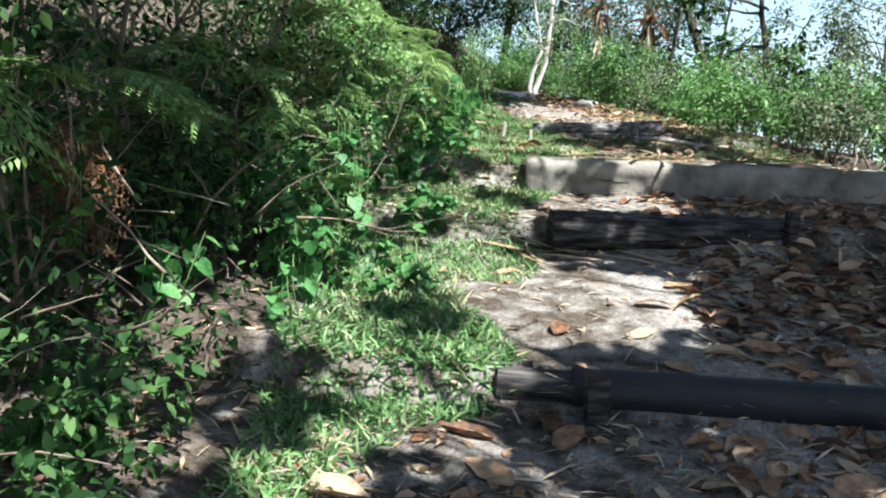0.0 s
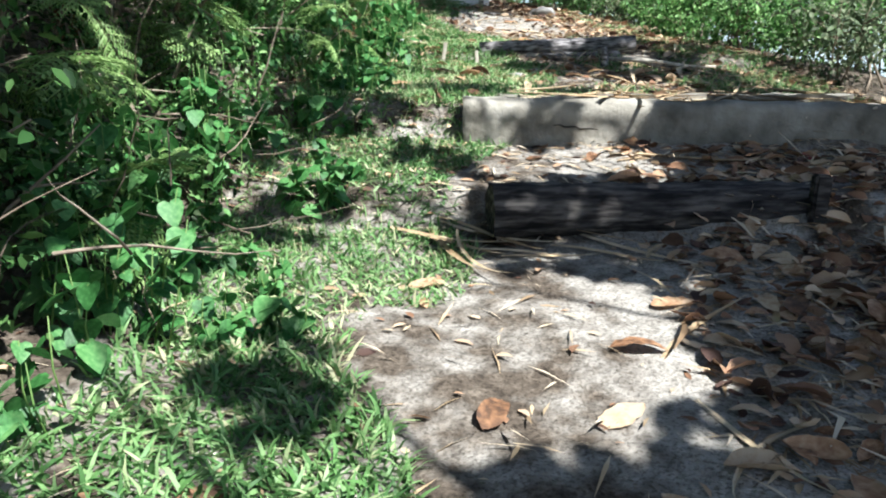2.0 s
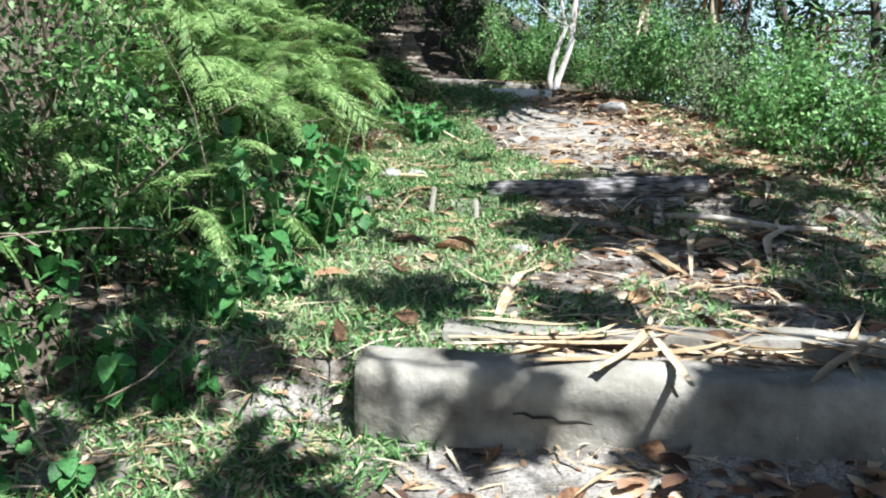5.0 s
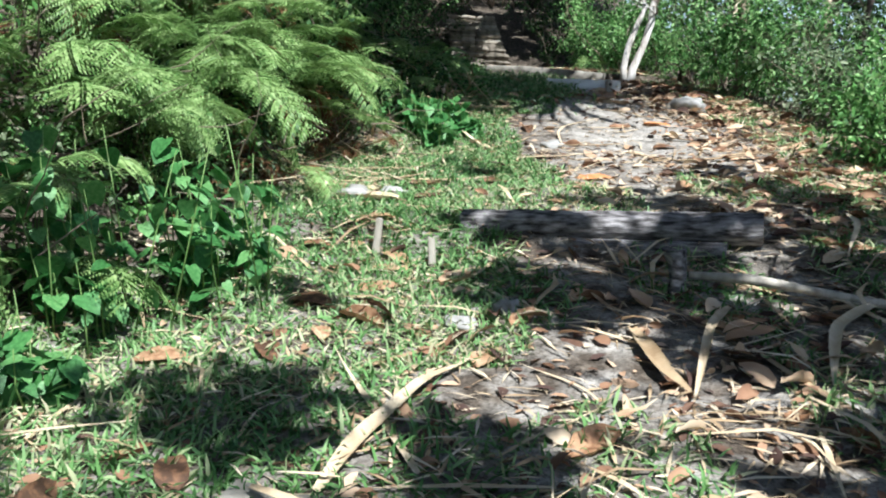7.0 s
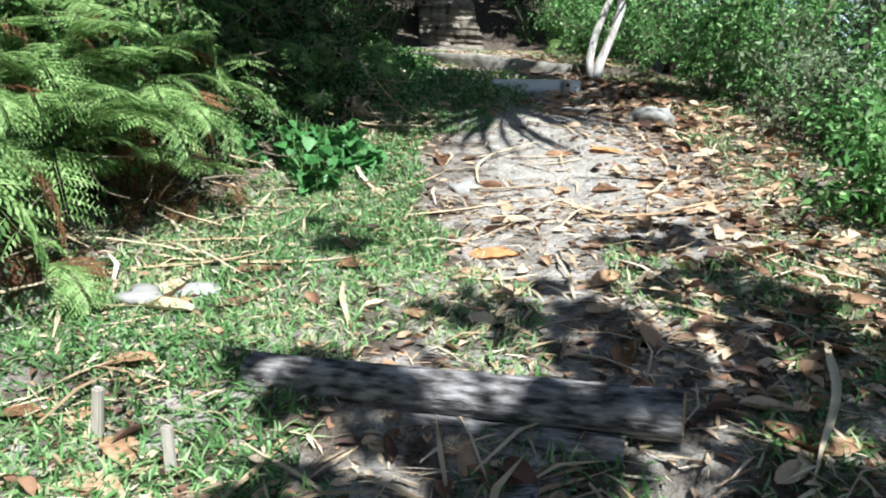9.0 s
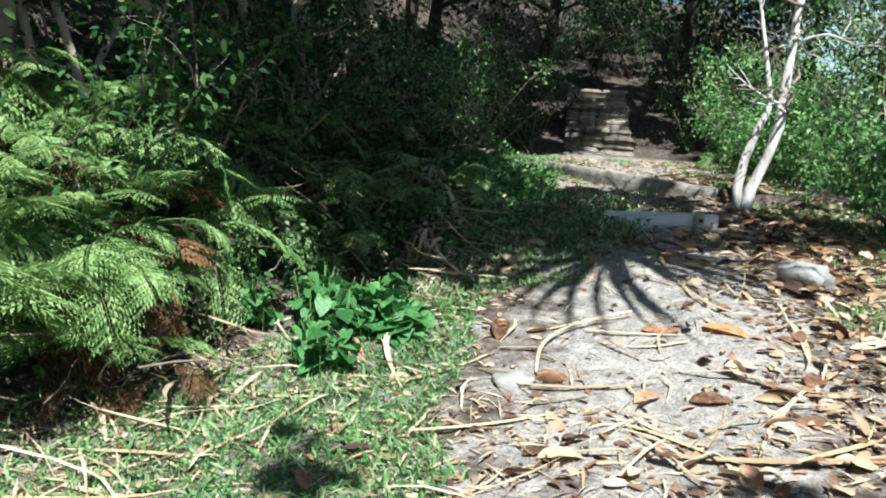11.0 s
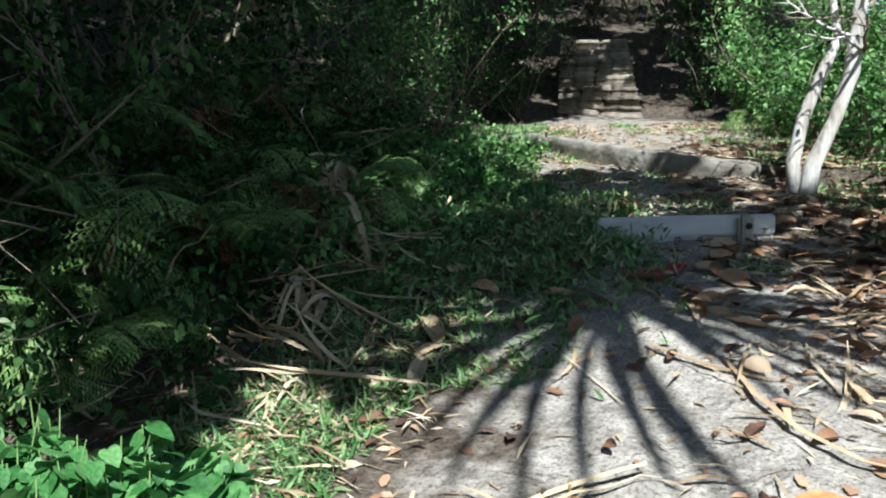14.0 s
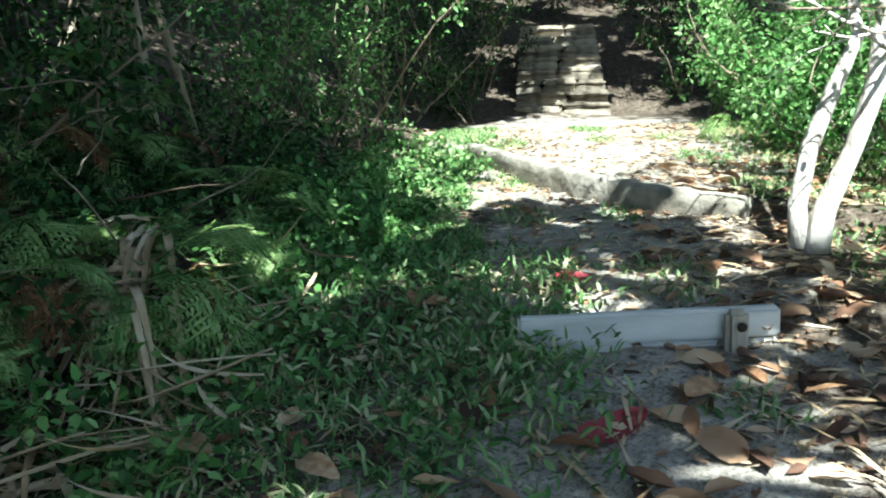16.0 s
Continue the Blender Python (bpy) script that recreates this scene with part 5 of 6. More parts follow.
# ---- grass ----
def grass():
    rng = np.random.default_rng(700)
    n = 330000
    w, u = rng.uniform(-1.5, 20, n), rng.uniform(-2.6, 2.4, n)
    i = np.clip(np.searchsorted(_line[:, 1], w), 0, len(_line) - 1)
    x, y = _line[i, 0] + u * _dir[i, 1], _line[i, 1] - u * _dir[i, 0]
    left = np.interp(w, [0, 1.5, 2.2, 5, 8, 11, 13, 16, 20], [-1.9, -1.9, -2.0, -2.05, -2.0, -2.0, -1.7, -1.8, -1.5])
    right = np.interp(w, [0, 1.0, 1.5, 2.2, 3.0, 4.0, 5, 6, 8, 10, 11, 12, 14, 16, 20], [-1.2, -1.45, -1.3, -0.95, -1.05, -0.8, -0.7, -0.4, -0.2, -0.45, -0.9, -1.0, -0.15, -0.7, -1.1])
    patch = 0.5 + 0.5 * wave(x, y, 2.3, 5.0) + 0.35 * wave(x, y, 6.1, 1.0)
    keep = (u > left) & (u < right + 0.25 * wave(x, y, 3.0, 3.0)) & (rng.uniform(0, 1, n) < np.clip(patch + 0.45, 0.2, 1))
    tuft = (np.abs(u) < 2.4) & (wave(x, y, 2.9, 8.0) > np.where(w < 10.4, 0.05, 0.45)) & (rng.uniform(0, 1, n) < 0.42) & (w > 5.9) & ~((w > 10.5) & (w < 13.8) & (np.abs(u) < 1.0))
    verge = (u > 1.2) & (u < 2.3) & (rng.uniform(0, 1, n) < 0.22) & (w > 6)
    keep |= tuft | verge
    x, y, w = x[keep], y[keep], w[keep]
    z = ground_z(x, y)
    k = len(x)
    d = np.stack([rng.normal(size=k) * 0.9, rng.normal(size=k) * 0.9, rng.uniform(0.15, 1.0, k)], 1)
    L = rng.uniform(0.035, 0.10, k) * np.where(w < 3, 1.25, 1.0)
    tagged(part("grass", scatter("grass", BLADE, BLADE_FACES, np.stack([x, y, z - 0.004], 1), d, rng.uniform(-0.8, 0.8, k), L, rng.uniform(0.007, 0.015, k) * np.where(w < 3, 1.3, 1.0)), "grass_blade"),
           "short broad-bladed grass along the way", "grass", kind="stuff")


grass()


def weeds():
    """Taller broad weeds that hide the foot and one end of the white board."""
    rng = np.random.default_rng(710)
    k = 2400
    w, u = rng.normal(14.25, 0.42, k), -np.abs(rng.normal(0.0, 0.55, k)) + rng.normal(0.0, 0.1, k)
    i = np.clip(np.searchsorted(_line[:, 1], w), 0, len(_line) - 1)
    x, y = _line[i, 0] + u * _dir[i, 1], _line[i, 1] - u * _dir[i, 0]
    z = ground_z(x, y)
    d = np.stack([rng.normal(size=k) * 0.7, rng.normal(size=k) * 0.7, rng.uniform(0.3, 1.0, k)], 1)
    tagged(part("weeds", scatter("weeds", LEAF, LEAF_FACES, np.stack([x, y, z + rng.uniform(0, 0.09, k)], 1), d, rng.uniform(-0.8, 0.8, k), rng.uniform(0.03, 0.085, k), rng.uniform(0.02, 0.045, k)), "grass_blade"),
           "low broad-leaved weeds growing over the board", "weeds", kind="stuff")


weeds()


# ---- fallen leaves, straw and litter ----
def dead_leaf_mesh(seed):
    """A large curled fallen leaf: rounded towards the tip, ribbed, edges rolled up."""
    rng = np.random.default_rng(seed)
    curl, bow = rng.uniform(0.2, 1.3), rng.uniform(-0.5, 0.5)
    verts, faces = [], []
    for i in range(9):
        s = i / 8
        hw = 0.27 * (math.sin(math.pi * min(1, s ** 0.75 * 0.98 + 0.02)) ** 0.7) * rng.uniform(0.88, 1.08) + 0.006
        for j in range(5):
            q = (j - 2) / 2
            a = q * curl
            verts.append((s - 0.5, hw * (math.sin(a) / max(curl, 0.01) if curl > 0.3 else q), hw * (1 - math.cos(a)) * 0.9 + bow * (s - 0.5) ** 2 + 0.012 * rng.normal() + 0.02 * (j == 2)))
    for i in range(8):
        for j in range(4):
            a = i * 5 + j
            faces.append((a, a + 5, a + 6, a + 1))
    z0 = min(v[2] for v in verts)
    verts = [(x, y, z - z0) for x, y, z in verts]
    return mesh_of("fallen_leaf", verts, faces)


LEAVES = [dead_leaf_mesh(800 + i) for i in range(10)]
for m in LEAVES:
    m.materials.append(MATS["dead_leaf"])


def slope_at(x, y):
    e = 0.06
    dx, dy = (gz(x + e, y) - gz(x - e, y)) / (2 * e), (gz(x, y + e) - gz(x, y - e)) / (2 * e)
    return Vector((-dx, -dy, 1)).normalized().to_track_quat("Z", "Y").to_matrix().to_4x4()


def fallen(x, y, size, yaw, k, tilt=0.0, mesh=None, label="curled brown fallen leaf on the ground", up=0.0, mat=None):
    me = mesh or LEAVES[k % 10]
    if mat:
        me = me.copy()
        me.materials.clear()
        me.materials.append(MATS[mat])
    ob = new("fallen_leaf", me)
    ob.matrix_world = Matrix.Translation((x, y, gz(x, y) + 0.004 + up)) @ slope_at(x, y) @ pose(0, 0, 0, tilt, 0, yaw) @ Matrix.Scale(size, 4)
    return tagged(ob, label, "leaf", "fallen leaves")


rng = np.random.default_rng(810)
fallen(-1.68, 10.10, 0.27, 20, 1, label="large bright orange fallen leaf lying on the sand", mat="orange_leaf")
fallen(-1.90, 12.38, 0.27, -35, 3, label="large yellow-orange fallen leaf among straw", mat="orange_leaf")
fallen(-3.2, 13.81, 0.31, 40, 7, label="dark red fallen leaf on the grey soil", mat="red_leaf")
fallen(-4.0, 14.78, 0.24, 35, 5, label="bright red fallen leaf above the white board", mat="red_leaf")
fallen(-1.16, 5.39, 0.18, -30, 2, label="dark red fallen leaf beside the concrete beam", mat="red_leaf")
fallen(0.89, 5.55, 0.22, 10, 4, label="red-brown fallen leaf before the concrete beam", mat="red_leaf")
fallen(-1.51, 5.6, 0.20, 70, 6, 55, label="tan fallen leaf standing against the grass", up=0.03)
for x, y, s, yaw, k in ((-0.45, 2.42, 0.2, 30, 0), (-0.05, 2.55, 0.2, 80, 1), (0.35, 2.35, 0.22, -30, 2), (0.1, 3.45, 0.2, 10, 3), (-0.66, 1.42, 0.24, 50, 4), (-0.25, 1.52, 0.22, 110, 5), (0.55, 1.5, 0.2, 20, 6), (0.8, 1.6, 0.22, 60, 7),
                        (-1.9, 7.2, 0.24, -20, 0), (-1.75, 7.5, 0.22, 30, 1), (-1.6, 7.15, 0.25, -50, 2), (-1.85, 7.75, 0.22, 0, 3), (-1.5, 7.8, 0.24, 70, 4), (-2.05, 6.5, 0.22, 20, 5), (-1.75, 6.75, 0.2, -40, 6), (-2.6, 9.3, 0.22, 15, 7), (-2.2, 9.6, 0.24, -25, 8), (-2.35, 8.9, 0.2, 60, 9), (-2.6, 8.8, 0.22, -60, 1),
                        (-2.9, 11.6, 0.26, 60, 2), (-2.35, 11.35, 0.2, 0, 3), (-2.2, 12.2, 0.22, 10, 9), (-1.6, 11.6, 0.22, 0, 5), (-1.3, 12.1, 0.24, 20, 6), (-3.9, 15.3, 0.22, 20, 8)):
    fallen(x, y, s, yaw, k)
for i in range(150):
    w = rng.choice([rng.uniform(0.2, 2.0), rng.uniform(2.0, 5.5), rng.uniform(6, 9), rng.uniform(9, 14.5), rng.uniform(14.5, 17)], p=[0.16, 0.2, 0.2, 0.34, 0.10])
    u = rng.uniform(-1.7, 1.8) if w > 6 else rng.uniform(-1.5, 1.9)
    if w < 6 and u < 0.2 and rng.uniform() < 0.5:
        u = rng.uniform(0.3, 1.9)
    if w > 9.5 and u < 0.3 and rng.uniform() < 0.6:
        u = rng.uniform(0.4, 1.9)
    x, y, _ = way_point(w, u)
    fallen(x, y, rng.uniform(0.11, 0.24), rng.uniform(0, 360), int(rng.integers(0, 10)), rng.uniform(-18, 18))
for i in range(95):
    # the drift of leaves beside the sand, between the first pole and the concrete beam
    y = rng.choice([rng.uniform(1.2, 2.0), rng.uniform(2.0, 5.3)], p=[0.25, 0.75])
    x = 0.35 + abs(rng.normal(0, 0.55)) + 0.12 * math.sin(3 * y)
    fallen(x, y, rng.uniform(0.10, 0.21), rng.uniform(0, 360), int(rng.integers(0, 10)), rng.uniform(-25, 25), up=rng.uniform(0, 0.03))


def strap_mesh(seed, length, width):
    """A dry folded strap leaf, bent and twisted."""
    rng = np.random.default_rng(seed)
    bend, lift, twist = rng.uniform(-0.5, 0.5), rng.uniform(0.02, 0.16), rng.uniform(-1.2, 1.2)
    verts, faces = [], []
    for k in range(9):
        s = k / 8
        wd = width * (0.35 + 0.65 * math.sin(math.pi * min(1, 0.12 + s * 0.8)))
        wd *= 1 - 0.85 * max(0, s - 0.6) / 0.4
        x, y, z = length * (s - 0.5), bend * length * (s - 0.5) ** 2, lift * length * 4 * (s - 0.5) ** 2 * (0.3 + s) * 0.5 + width * 0.5
        c, sn = math.cos(twist * s), math.sin(twist * s)
        for q, zz in ((-1, 0.45), (0, -0.1), (1, 0.45)):
            yy, z2 = q * wd, zz * wd
            verts.append((x, y + yy * c - z2 * sn, z + abs(yy * sn) * 0.6 + z2 * c))
    for k in range(8):
        a = k * 3
        faces += [(a, a + 3, a + 4, a + 1), (a + 1, a + 4, a + 5, a + 2)]
    return mesh_of("dry_strap", verts, faces)


STRAPS = [strap_mesh(900 + i, 0.42 + 0.05 * i, 0.011 + 0.0014 * (i % 5)) for i in range(10)]
for m in STRAPS:
    m.materials.append(MATS["straw"])


def strap(x, y, yaw, k, scale=1.0, tilt=0.0, up=0.0):
    ob = new("dry_strap_leaf", STRAPS[k % 10])
    ob.matrix_world = Matrix.Translation((x, y, gz(x, y) + 0.004 + up)) @ slope_at(x, y) @ pose(0, 0, 0, 0, tilt, yaw) @ Matrix.Scale(scale, 4)
    return tagged(ob, "long dry straw-coloured strap leaf on the ground", "leaf", "dry strap leaves")


for x, y, yaw, k, s in ((-0.75, 5.9, 35, 7, 1.1), (-0.55, 5.85, 12, 8, 1.2), (-0.1, 5.98, 8, 9, 1.3), (0.2, 5.92, 4, 5, 1.2), (-0.3, 5.82, 14, 6, 1.2), (0.45, 6.1, 30, 3, 1.0), (0.15, 6.15, 55, 4, 1.1), (-1.1, 6.5, 45, 8, 1.1), (-1.3, 6.9, 55, 9, 1.0), (-0.6, 7.5, -60, 2, 0.9), (-0.3, 7.3, 75, 6, 1.0), (0.15, 7.3, -50, 7, 1.1),
                        (0.5, 7.4, 60, 8, 1.1), (0.45, 8.0, -55, 9, 1.1), (-0.2, 4.0, -20, 3, 1.0), (-0.1, 4.05, -25, 7, 1.1), (0.9, 3.3, 60, 4, 0.9), (1.1, 3.6, 45, 6, 1.0), (0.7, 5.0, 40, 5, 1.0), (0.3, 5.2, -8, 8, 1.1), (0.5, 5.3, 15, 2, 1.1), (1.0, 1.75, 30, 5, 1.0), (0.7, 1.55, 20, 1, 0.8),
                        (-2.6, 9.4, 10, 9, 1.2), (-2.9, 9.2, 35, 8, 1.1), (-2.8, 8.9, -30, 7, 1.0), (-2.75, 8.75, -55, 2, 0.6), (-2.4, 8.7, -70, 6, 0.8), (-3.1, 9.7, 60, 5, 0.9), (-3.2, 10.0, 80, 4, 0.8), (-2.1, 11.3, 25, 6, 1.1), (-1.5, 11.1, -50, 3, 1.0), (-1.1, 11.2, 30, 9, 1.2), (-0.9, 11.6, 20, 8, 1.1), (-1.4, 11.9, -15, 5, 1.1),
                        (-2.8, 11.0, 65, 9, 1.0), (-2.2, 10.7, 15, 7, 1.0), (-1.5, 12.5, -60, 4, 1.1), (-1.9, 10.2, 40, 1, 0.8), (-3.75, 12.4, -10, 2, 0.7), (-3.7, 12.3, -8, 3, 0.7), (-3.8, 12.2, 25, 4, 0.8)):
    strap(x, y, yaw, k, s)
rng = np.random.default_rng(910)
for i in range(135):
    w = rng.choice([rng.uniform(1.0, 5.4), rng.uniform(5.8, 9), rng.uniform(9, 13.5), rng.uniform(12.5, 16)], p=[0.18, 0.2, 0.36, 0.26])
    u = rng.uniform(-0.4, 1.9) if rng.uniform() < 0.6 else rng.uniform(-2.3, -1.2)
    if w < 6:
        u = abs(u)
    x, y, _ = way_point(w, u)
    strap(x, y, rng.uniform(0, 360), int(rng.integers(0, 10)), rng.uniform(0.5, 1.05), rng.uniform(-6, 6))
for i in range(26):
    a = rng.uniform(-0.9, 1.5)
    strap(a, 5.99 + 0.26 * a + rng.normal() * 0.06, 15 + rng.normal() * 14, int(rng.integers(4, 10)), rng.uniform(0.9, 1.3), rng.uniform(-3, 3), rng.uniform(0.0, 0.07))
for i in range(9):
    strap(-0.75 + rng.normal() * 0.2, 3.95 + rng.normal() * 0.12, -25 + rng.normal() * 18, int(rng.integers(3, 10)), rng.uniform(0.7, 1.1), rng.uniform(-3, 3), rng.uniform(0.0, 0.03))


def dry_skirt(x, y, z, reach, count, seed):
    """Withered strap leaves hanging in a sheaf from one point of the bank down to the ground."""
    rng = np.random.default_rng(seed)
    t = thing("dry_leaf_sheaf", "sheaf of withered grey strap leaves hanging down the bank", "dry leaves", pose(x, y, z))
    for i in range(count):
        a = radians(-75 + rng.uniform(-60, 60))
        L, wd = reach * rng.uniform(0.6, 1.1), rng.uniform(0.012, 0.024)
        side = Vector((-math.sin(a), math.cos(a), rng.normal() * 0.4)).normalized() * wd
        verts = []
        start = Vector((rng.normal() * 0.08, rng.normal() * 0.08, rng.normal() * 0.05))
        for k in range(8):
            s = k / 7
            p = start + Vector((math.cos(a) * L * s, math.sin(a) * L * s, 0.12 * math.sin(2.2 * s) - L * 0.75 * s ** 1.6))
            p.z = max(p.z, gz(x + p.x, y + p.y) - z + 0.015 + 0.03 * rng.uniform())
            k2 = 1 - 0.75 * s ** 2
            verts += [p - side * k2 + Vector((0, 0, wd * 0.4)), p, p + side * k2 + Vector((0, 0, wd * 0.4))]
        faces = [f for k in range(7) for f in ((k * 3, k * 3 + 3, k * 3 + 4, k * 3 + 1), (k * 3 + 1, k * 3 + 4, k * 3 + 5, k * 3 + 2))]
        part("strap_leaf", mesh_of("strap_leaf", verts, faces), "straw", t)


dry_skirt(-5.0, 13.2, gz(-5.0, 13.2) + 0.22, 0.7, 40, 950)
dry_skirt(-5.35, 13.5, gz(-5.35, 13.5) + 0.27, 0.8, 34, 951)
dry_skirt(-4.35, 12.55, gz(-4.35, 12.55) + 0.07, 0.4, 14, 952)

# dry straps hanging in a heap at the foot of the bank
for i in range(95):
    w, u = rng.uniform(12.6, 14.8), -rng.uniform(1.15, 1.75)
    if i < 20:
        w, u = rng.uniform(8.6, 11.0), -rng.uniform(1.7, 2.3)
    x, y, hd = way_point(w, u)
    strap(x, y, hd + 180 + rng.uniform(-50, 50) + 90 * (rng.uniform() < 0.5), int(rng.integers(0, 10)), rng.uniform(0.6, 1.0), rng.uniform(-45, 10), rng.uniform(0.02, 0.2))


def long_strap(points, width, lift, label="long dry curved strap leaf lying across the ground"):
    """A dry folded leaf that follows the given line over the ground, a little above it."""
    pts = np.array(points, float)
    t = np.linspace(0, len(pts) - 1, 15)
    xs, ys = [np.interp(t, range(len(pts)), pts[:, k]) for k in (0, 1)]
    for _ in range(3):
        xs[1:-1], ys[1:-1] = (xs[:-2] + 2 * xs[1:-1] + xs[2:]) / 4, (ys[:-2] + 2 * ys[1:-1] + ys[2:]) / 4
    zs = ground_z(xs, ys) + 0.012 + lift * np.sin(np.linspace(0.15, 2.9, 15))
    dx, dy = np.gradient(xs), np.gradient(ys)
    n = np.hypot(dx, dy) + 1e-6
    wd = width * np.interp(np.linspace(0, 1, 15), [0, 0.25, 0.7, 1], [0.5, 1, 0.7, 0.15])
    verts, faces = [], []
    for i in range(15):
        sx, sy = -dy[i] / n[i] * wd[i], dx[i] / n[i] * wd[i]
        verts += [(xs[i] - sx, ys[i] - sy, zs[i] + wd[i] * 0.4), (xs[i], ys[i], zs[i] - wd[i] * 0.2), (xs[i] + sx, ys[i] + sy, zs[i] + wd[i] * 0.4)]
    for i in range(14):
        a = i * 3
        faces += [(a, a + 3, a + 4, a + 1), (a + 1, a + 4, a + 5, a + 2)]
    me = mesh_of("dry_strap", verts, faces)
    me.materials.append(MATS["straw"])
    tagged(new("dry_strap_leaf", me), label, "leaf", "dry strap leaves")


for points, width, lift in (
        ([(-3.58, 11.66), (-3.37, 11.28), (-3.28, 11.05), (-3.07, 10.87), (-2.8, 10.72)], 0.02, 0.05), ([(-2.43, 11.32), (-2.57, 11.53), (-2.61, 11.79), (-2.5, 12.05), (-2.37, 12.25)], 0.012, 0.03),
        ([(-2.6, 13.14), (-2.24, 12.76), (-1.91, 12.62), (-1.68, 12.76)], 0.014, 0.02), ([(-3.62, 8.83), (-3.39, 9.11), (-3.04, 9.31), (-2.52, 9.18)], 0.012, 0.04), ([(-0.71, 4.24), (-0.45, 4.2), (-0.26, 4.13), (0.11, 4.1)], 0.01, 0.03),
        ([(-4.46, 14.83), (-4.2, 15.05), (-3.9, 15.25)], 0.014, 0.01), ([(-0.62, 7.64), (-0.38, 7.23), (-0.25, 7.16)], 0.035, 0.03), ([(-0.31, 8.0), (-0.30, 7.56), (-0.23, 7.06)], 0.022, 0.07),
        ([(-0.95, 6.03), (-0.99, 6.32), (-1.07, 6.73), (-1.05, 7.1)], 0.03, 0.03), ([(-0.63, 6.44), (-0.55, 6.66), (-0.49, 6.89)], 0.008, 0.01), ([(-0.02, 9.71), (0.08, 9.13), (0.07, 8.7)], 0.018, 0.05), ([(0.25, 8.4), (0.1, 7.9), (0.15, 7.4)], 0.03, 0.05),
        ([(-5.9, 13.9), (-5.4, 13.5), (-5.0, 13.2)], 0.028, 0.06), ([(-5.8, 13.6), (-5.3, 13.6), (-4.8, 13.6)], 0.024, 0.04), ([(-6.0, 13.4), (-5.5, 13.0), (-5.0, 12.8)], 0.028, 0.05), ([(-5.9, 14.3), (-5.5, 13.9), (-5.3, 13.6)], 0.03, 0.10), ([(-6.0, 14.1), (-5.7, 13.7), (-5.5, 13.4)], 0.03, 0.12), ([(-5.8, 14.5), (-5.35, 14.1), (-5.1, 13.8)], 0.026, 0.08),
        ([(-4.7, 12.3), (-4.3, 12.4), (-3.9, 12.3)], 0.02, 0.04), ([(-4.8, 12.7), (-4.3, 12.6), (-3.9, 12.5)], 0.018, 0.03)):
    long_strap(points, width, lift)


def husk(x, y, yaw, length, width):
    """A pale dry palm sheath, boat-shaped and ribbed."""
    verts, faces = [], []
    for i in range(9):
        s = i / 8
        hw = width * math.sin(math.pi * (0.12 + 0.8 * s)) ** 0.6
        for j in range(9):
            q = (j - 4) / 4
            verts.append((length * (s - 0.5), hw * math.sin(q * 1.3), hw * (1 - math.cos(q * 1.3)) + 0.006 * (j % 2) + 0.10 * length * (s - 0.5) ** 2))
    faces = [(i * 9 + j, (i + 1) * 9 + j, (i + 1) * 9 + j + 1, i * 9 + j + 1) for i in range(8) for j in range(8)]
    me = mesh_of("palm_sheath", verts, faces)
    me.materials.append(MATS["straw"])
    ob = new("palm_sheath", me)
    ob.matrix_world = Matrix.Translation((x, y, gz(x, y) + 0.01)) @ slope_at(x, y) @ pose(0, 0, 0, 0, 0, yaw)
    tagged(ob, "pale dry boat-shaped palm sheath on the ground", "palm sheath")


husk(-3.66, 12.62, 60, 0.26, 0.05)
husk(-3.45, 12.32, 30, 0.28, 0.035)
husk(-2.72, 8.82, -40, 0.36, 0.06)
husk(-2.6, 8.7, 10, 0.3, 0.05)


def litter():
    rng = np.random.default_rng(920)
    n = 60000
    w, u = rng.uniform(-1, 20, n), rng.uniform(-2.4, 2.6, n)
    i = np.clip(np.searchsorted(_line[:, 1], w), 0, len(_line) - 1)
    x, y = _line[i, 0] + u * _dir[i, 1], _line[i, 1] - u * _dir[i, 0]
    bare = (w > 2.1) & (w < 4.2) & (u < 0.1)
    rock = (w > 11.2) & (w < 13.6) & (np.abs(u + 0.1) < 0.7)
    keep = rng.uniform(0, 1, n) < np.where(bare, 0.08, np.where(rock, 0.12, 0.35 + 0.5 * np.clip(wave(x, y, 1.9, 4.0) + 0.3, 0, 1) + 0.25 * (u > 0.5)))
    x, y = x[keep], y[keep]
    k = len(x)
    z = ground_z(x, y) + rng.uniform(0.002, 0.012, k)
    a = rng.uniform(0, 6.28, k)
    d = np.stack([np.cos(a), np.sin(a), rng.normal(size=k) * 0.12 + 0.1], 1)
    kind = rng.uniform(0, 1, k)
    L = np.where(kind < 0.45, rng.uniform(0.03, 0.09, k), rng.uniform(0.06, 0.22, k))
    W = np.where(kind < 0.45, L * rng.uniform(0.5, 1.1, k), rng.uniform(0.008, 0.02, k))
    part_a = kind < 0.45
    P = np.stack([x, y, z], 1)
    tagged(part("leaf_litter", scatter("leaf_litter", LEAF, LEAF_FACES, P[part_a], d[part_a], rng.uniform(-0.5, 0.5, part_a.sum()), L[part_a], W[part_a]), "litter"), "small brown leaf litter strewn over the ground", "litter", kind="stuff")
    b = ~part_a
    tagged(part("straw_litter", scatter("straw_litter", SLIM, SLIM_FACES, P[b], d[b], rng.uniform(-0.5, 0.5, b.sum()), L[b], W[b] * 3), "straw_stuff"), "dry straw and stalks strewn over the ground", "litter", kind="stuff")


litter()


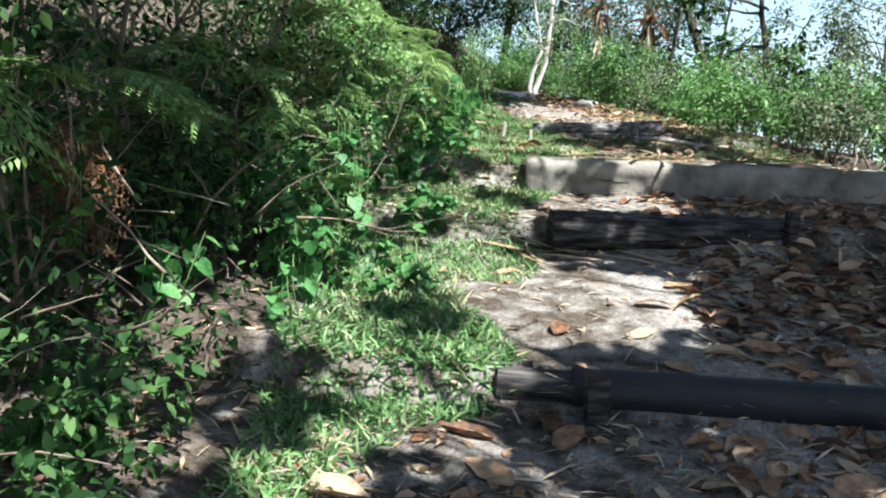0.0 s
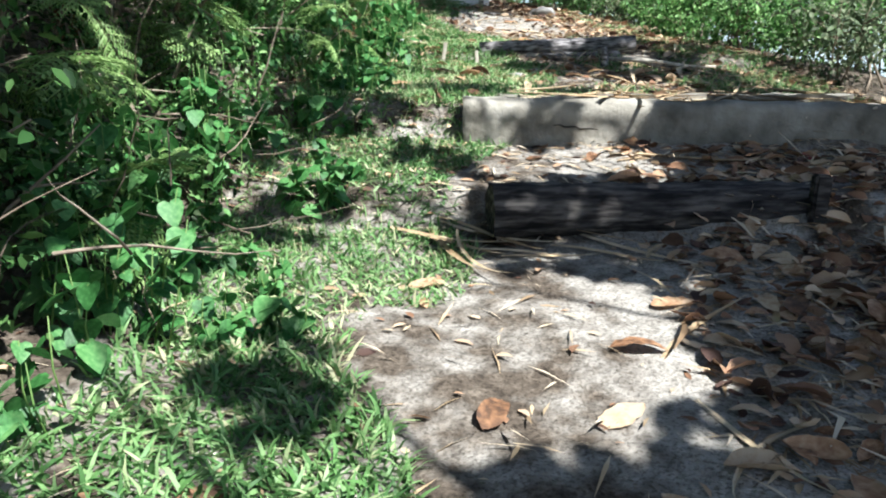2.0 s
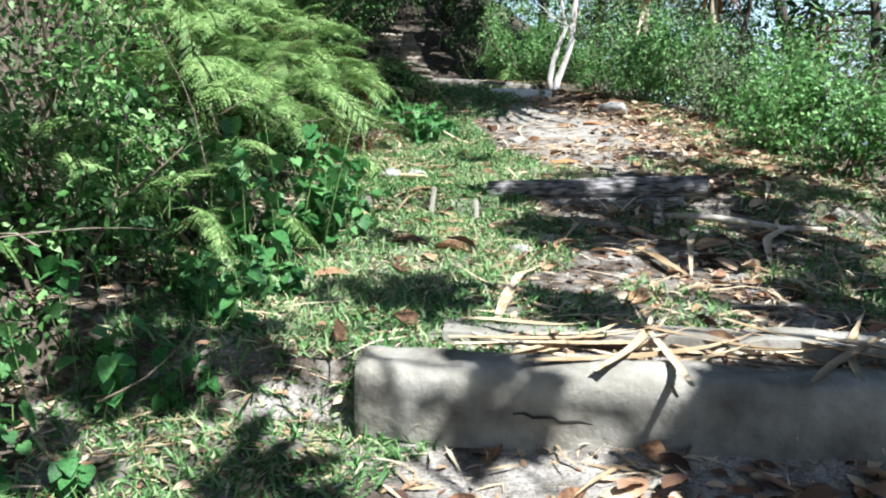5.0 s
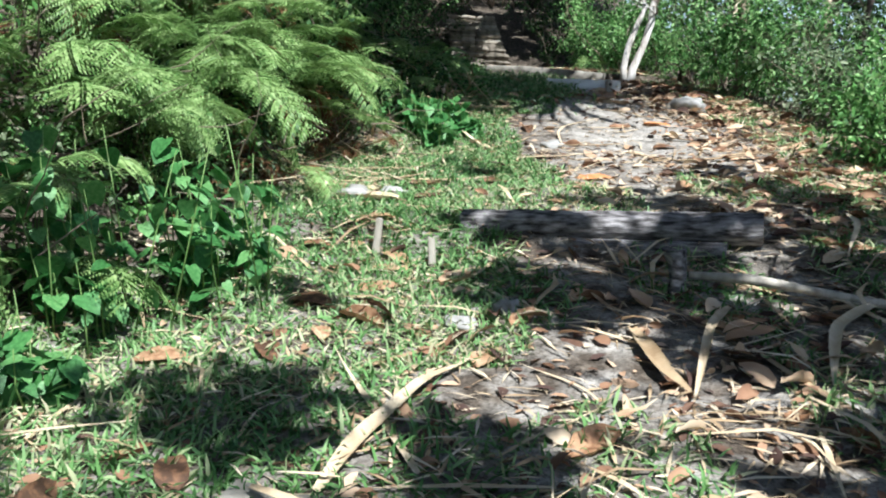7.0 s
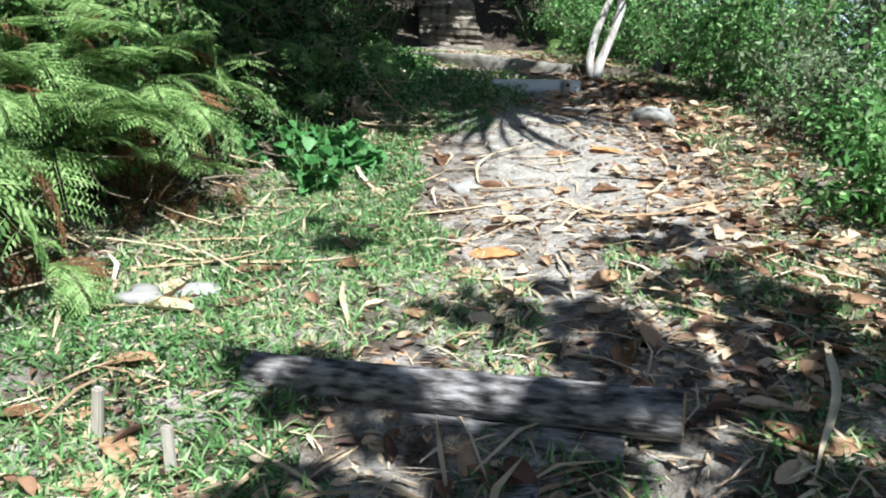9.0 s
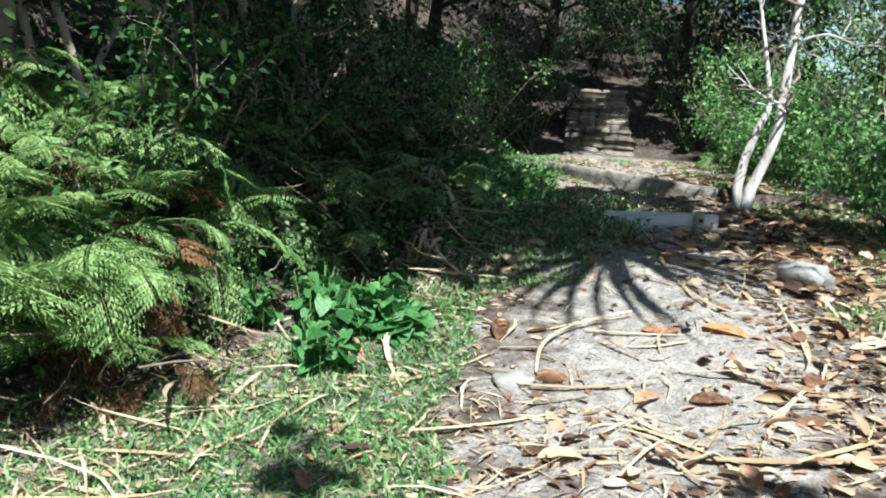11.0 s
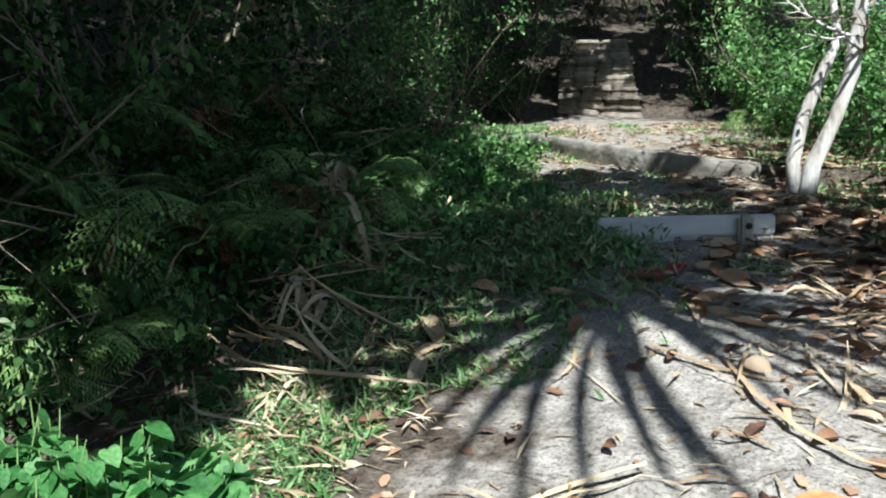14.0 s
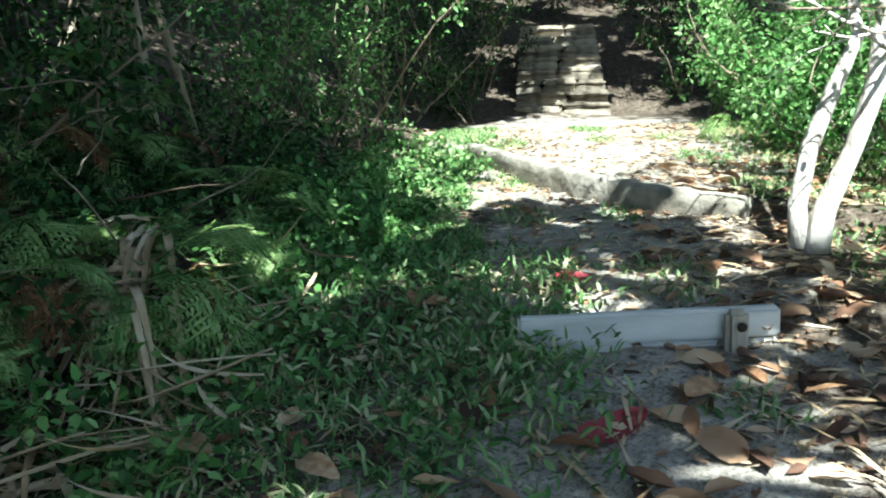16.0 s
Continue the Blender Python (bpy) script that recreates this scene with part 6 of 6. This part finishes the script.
def heaps():
    """Thick leaf fall on the seaward half of the way, and loose straw over all of it."""
    rng = np.random.default_rng(930)
    k = 2800
    w = np.concatenate([rng.uniform(0.0, 1.9, 430), rng.uniform(2.4, 5.4, 900), rng.uniform(5.9, 8.4, 170), rng.uniform(8.6, 14.3, 450), rng.uniform(14.6, 17, 150), rng.uniform(12.9, 14.6, 420), rng.uniform(9.0, 13.0, 280)])
    u = np.where(w < 5.5, np.abs(rng.normal(1.1, 0.6, k)) + 0.1, np.where(w < 8.5, rng.normal(0.7, 0.8, k), np.where(rng.uniform(0, 1, k) < 0.88, rng.normal(1.3, 0.45, k), rng.uniform(-1.3, 0.8, k))))
    i = np.clip(np.searchsorted(_line[:, 1], w), 0, len(_line) - 1)
    x, y = _line[i, 0] + u * _dir[i, 1], _line[i, 1] - u * _dir[i, 0]
    a = rng.uniform(0, 6.28, k)
    d = np.stack([np.cos(a), np.sin(a), rng.uniform(-0.05, 0.35, k)], 1)
    L = rng.uniform(0.06, 0.2, k) * rng.uniform(0.7, 1.0, k)
    P = np.stack([x, y, ground_z(x, y) + rng.uniform(0.003, 0.02, k)], 1)
    for g in range(5):
        me = LEAVES[2 * g]
        sh = np.array([(v.co.y, v.co.x + 0.5, v.co.z) for v in me.vertices])
        fs = [tuple(p.vertices)[::-1] for p in me.polygons]
        m = np.arange(k) % 5 == g
        tagged(part("leaf_fall", scatter("leaf_fall", sh, fs, P[m], d[m], rng.normal(size=m.sum()) * 0.5 + np.where(rng.uniform(0, 1, m.sum()) < 0.3, 3.14, 0), L[m], L[m] * rng.uniform(0.8, 1.2, m.sum())), "litter"), "brown and tan leaf fall beside the way", "litter", kind="stuff")
    pieces = []
    for q in range(420):
        w1 = rng.choice([rng.uniform(2.5, 5.4), rng.uniform(5.75, 8.4), rng.uniform(8.7, 13.8)], p=[0.25, 0.25, 0.5])
        u1 = rng.normal(0.75, 0.75) if rng.uniform() < 0.75 else -rng.uniform(1.2, 2.2)
        x, y, _ = way_point(w1, abs(u1) if w1 < 5.5 else u1)
        a = rng.uniform(0, 6.28)
        L = rng.uniform(0.12, 0.5)
        p0 = Vector((x, y, gz(x, y) + 0.012))
        x2, y2 = x + math.cos(a) * L, y + math.sin(a) * L
        p2 = Vector((x2, y2, gz(x2, y2) + rng.uniform(0.01, 0.06)))
        m = p0.lerp(p2, 0.5) + Vector((rng.normal() * 0.03, rng.normal() * 0.03, rng.uniform(0.005, 0.03)))
        side = (p2 - p0).cross(Vector((0, 0, 1))).normalized() * rng.uniform(0.004, 0.014)
        up = Vector((0, 0, 0.004))
        pieces.append(([p0 - side * 0.5, p0 + side * 0.5, m - side + up, m + side + up, p2 - side * 0.15, p2 + side * 0.15], [(0, 1, 3, 2), (2, 3, 5, 4)]))
    tagged(part("loose_straw", joined("loose_straw", pieces), "straw_stuff"), "loose dry straw leaves over the way", "litter", kind="stuff")


heaps()


# ---- stones ----
def stone(x, y, sx, sy, sz, seed, mat, label, sink=0.4):
    bm = bmesh.new()
    bmesh.ops.create_icosphere(bm, subdivisions=3, radius=1)
    for v in bm.verts:
        k = noise.noise(v.co * 1.4 + Vector((seed, 0, seed * 0.7)))
        q = noise.noise(v.co * 4 + Vector((0, seed, 0)))
        v.co *= 1 + 0.45 * k + 0.34 * q + 0.10 * noise.noise(v.co * 11)
        v.co = Vector((v.co.x * sx, v.co.y * sy, v.co.z * sz))
    for f in bm.faces:
        f.smooth = True
    me = bpy.data.meshes.new("stone")
    bm.to_mesh(me)
    bm.free()
    me.materials.append(MATS[mat])
    ob = new("stone", me)
    ob.matrix_world = pose(x, y, gz(x, y) + sz * (1 - 2 * sink), 0, 0, seed * 47)
    return tagged(ob, label, "stone")


stone(-2.77, 8.72, 0.12, 0.09, 0.06, 1, "rock", "pale grey stone in the grass beside straw")
stone(-2.62, 8.92, 0.11, 0.07, 0.035, 2, "pale_rock", "flat white stone lying in the grass")
stone(-1.98, 13.75, 0.25, 0.17, 0.13, 3, "rock", "grey boulder half sunk beside the way")
stone(-2.45, 11.15, 0.11, 0.08, 0.05, 9, "rock", "small grey stone on the sand")
stone(-1.15, 7.6, 0.1, 0.06, 0.03, 10, "pale_rock", "small pale stone in the dappled shade")
stone(-1.25, 7.35, 0.08, 0.06, 0.03, 11, "pale_rock", "small pale stone in the dappled shade")

# fallen leaves gathered round the white board and in the weeds before it
rng = np.random.default_rng(940)
for i in range(26):
    x, y, _ = way_point(rng.uniform(13.4, 15.6), rng.choice([rng.uniform(-1.5, -0.5), rng.uniform(0.35, 1.5)]))
    fallen(x, y, rng.uniform(0.11, 0.2), rng.uniform(0, 360), int(rng.integers(0, 10)), rng.uniform(-25, 25), up=rng.uniform(0.01, 0.05))
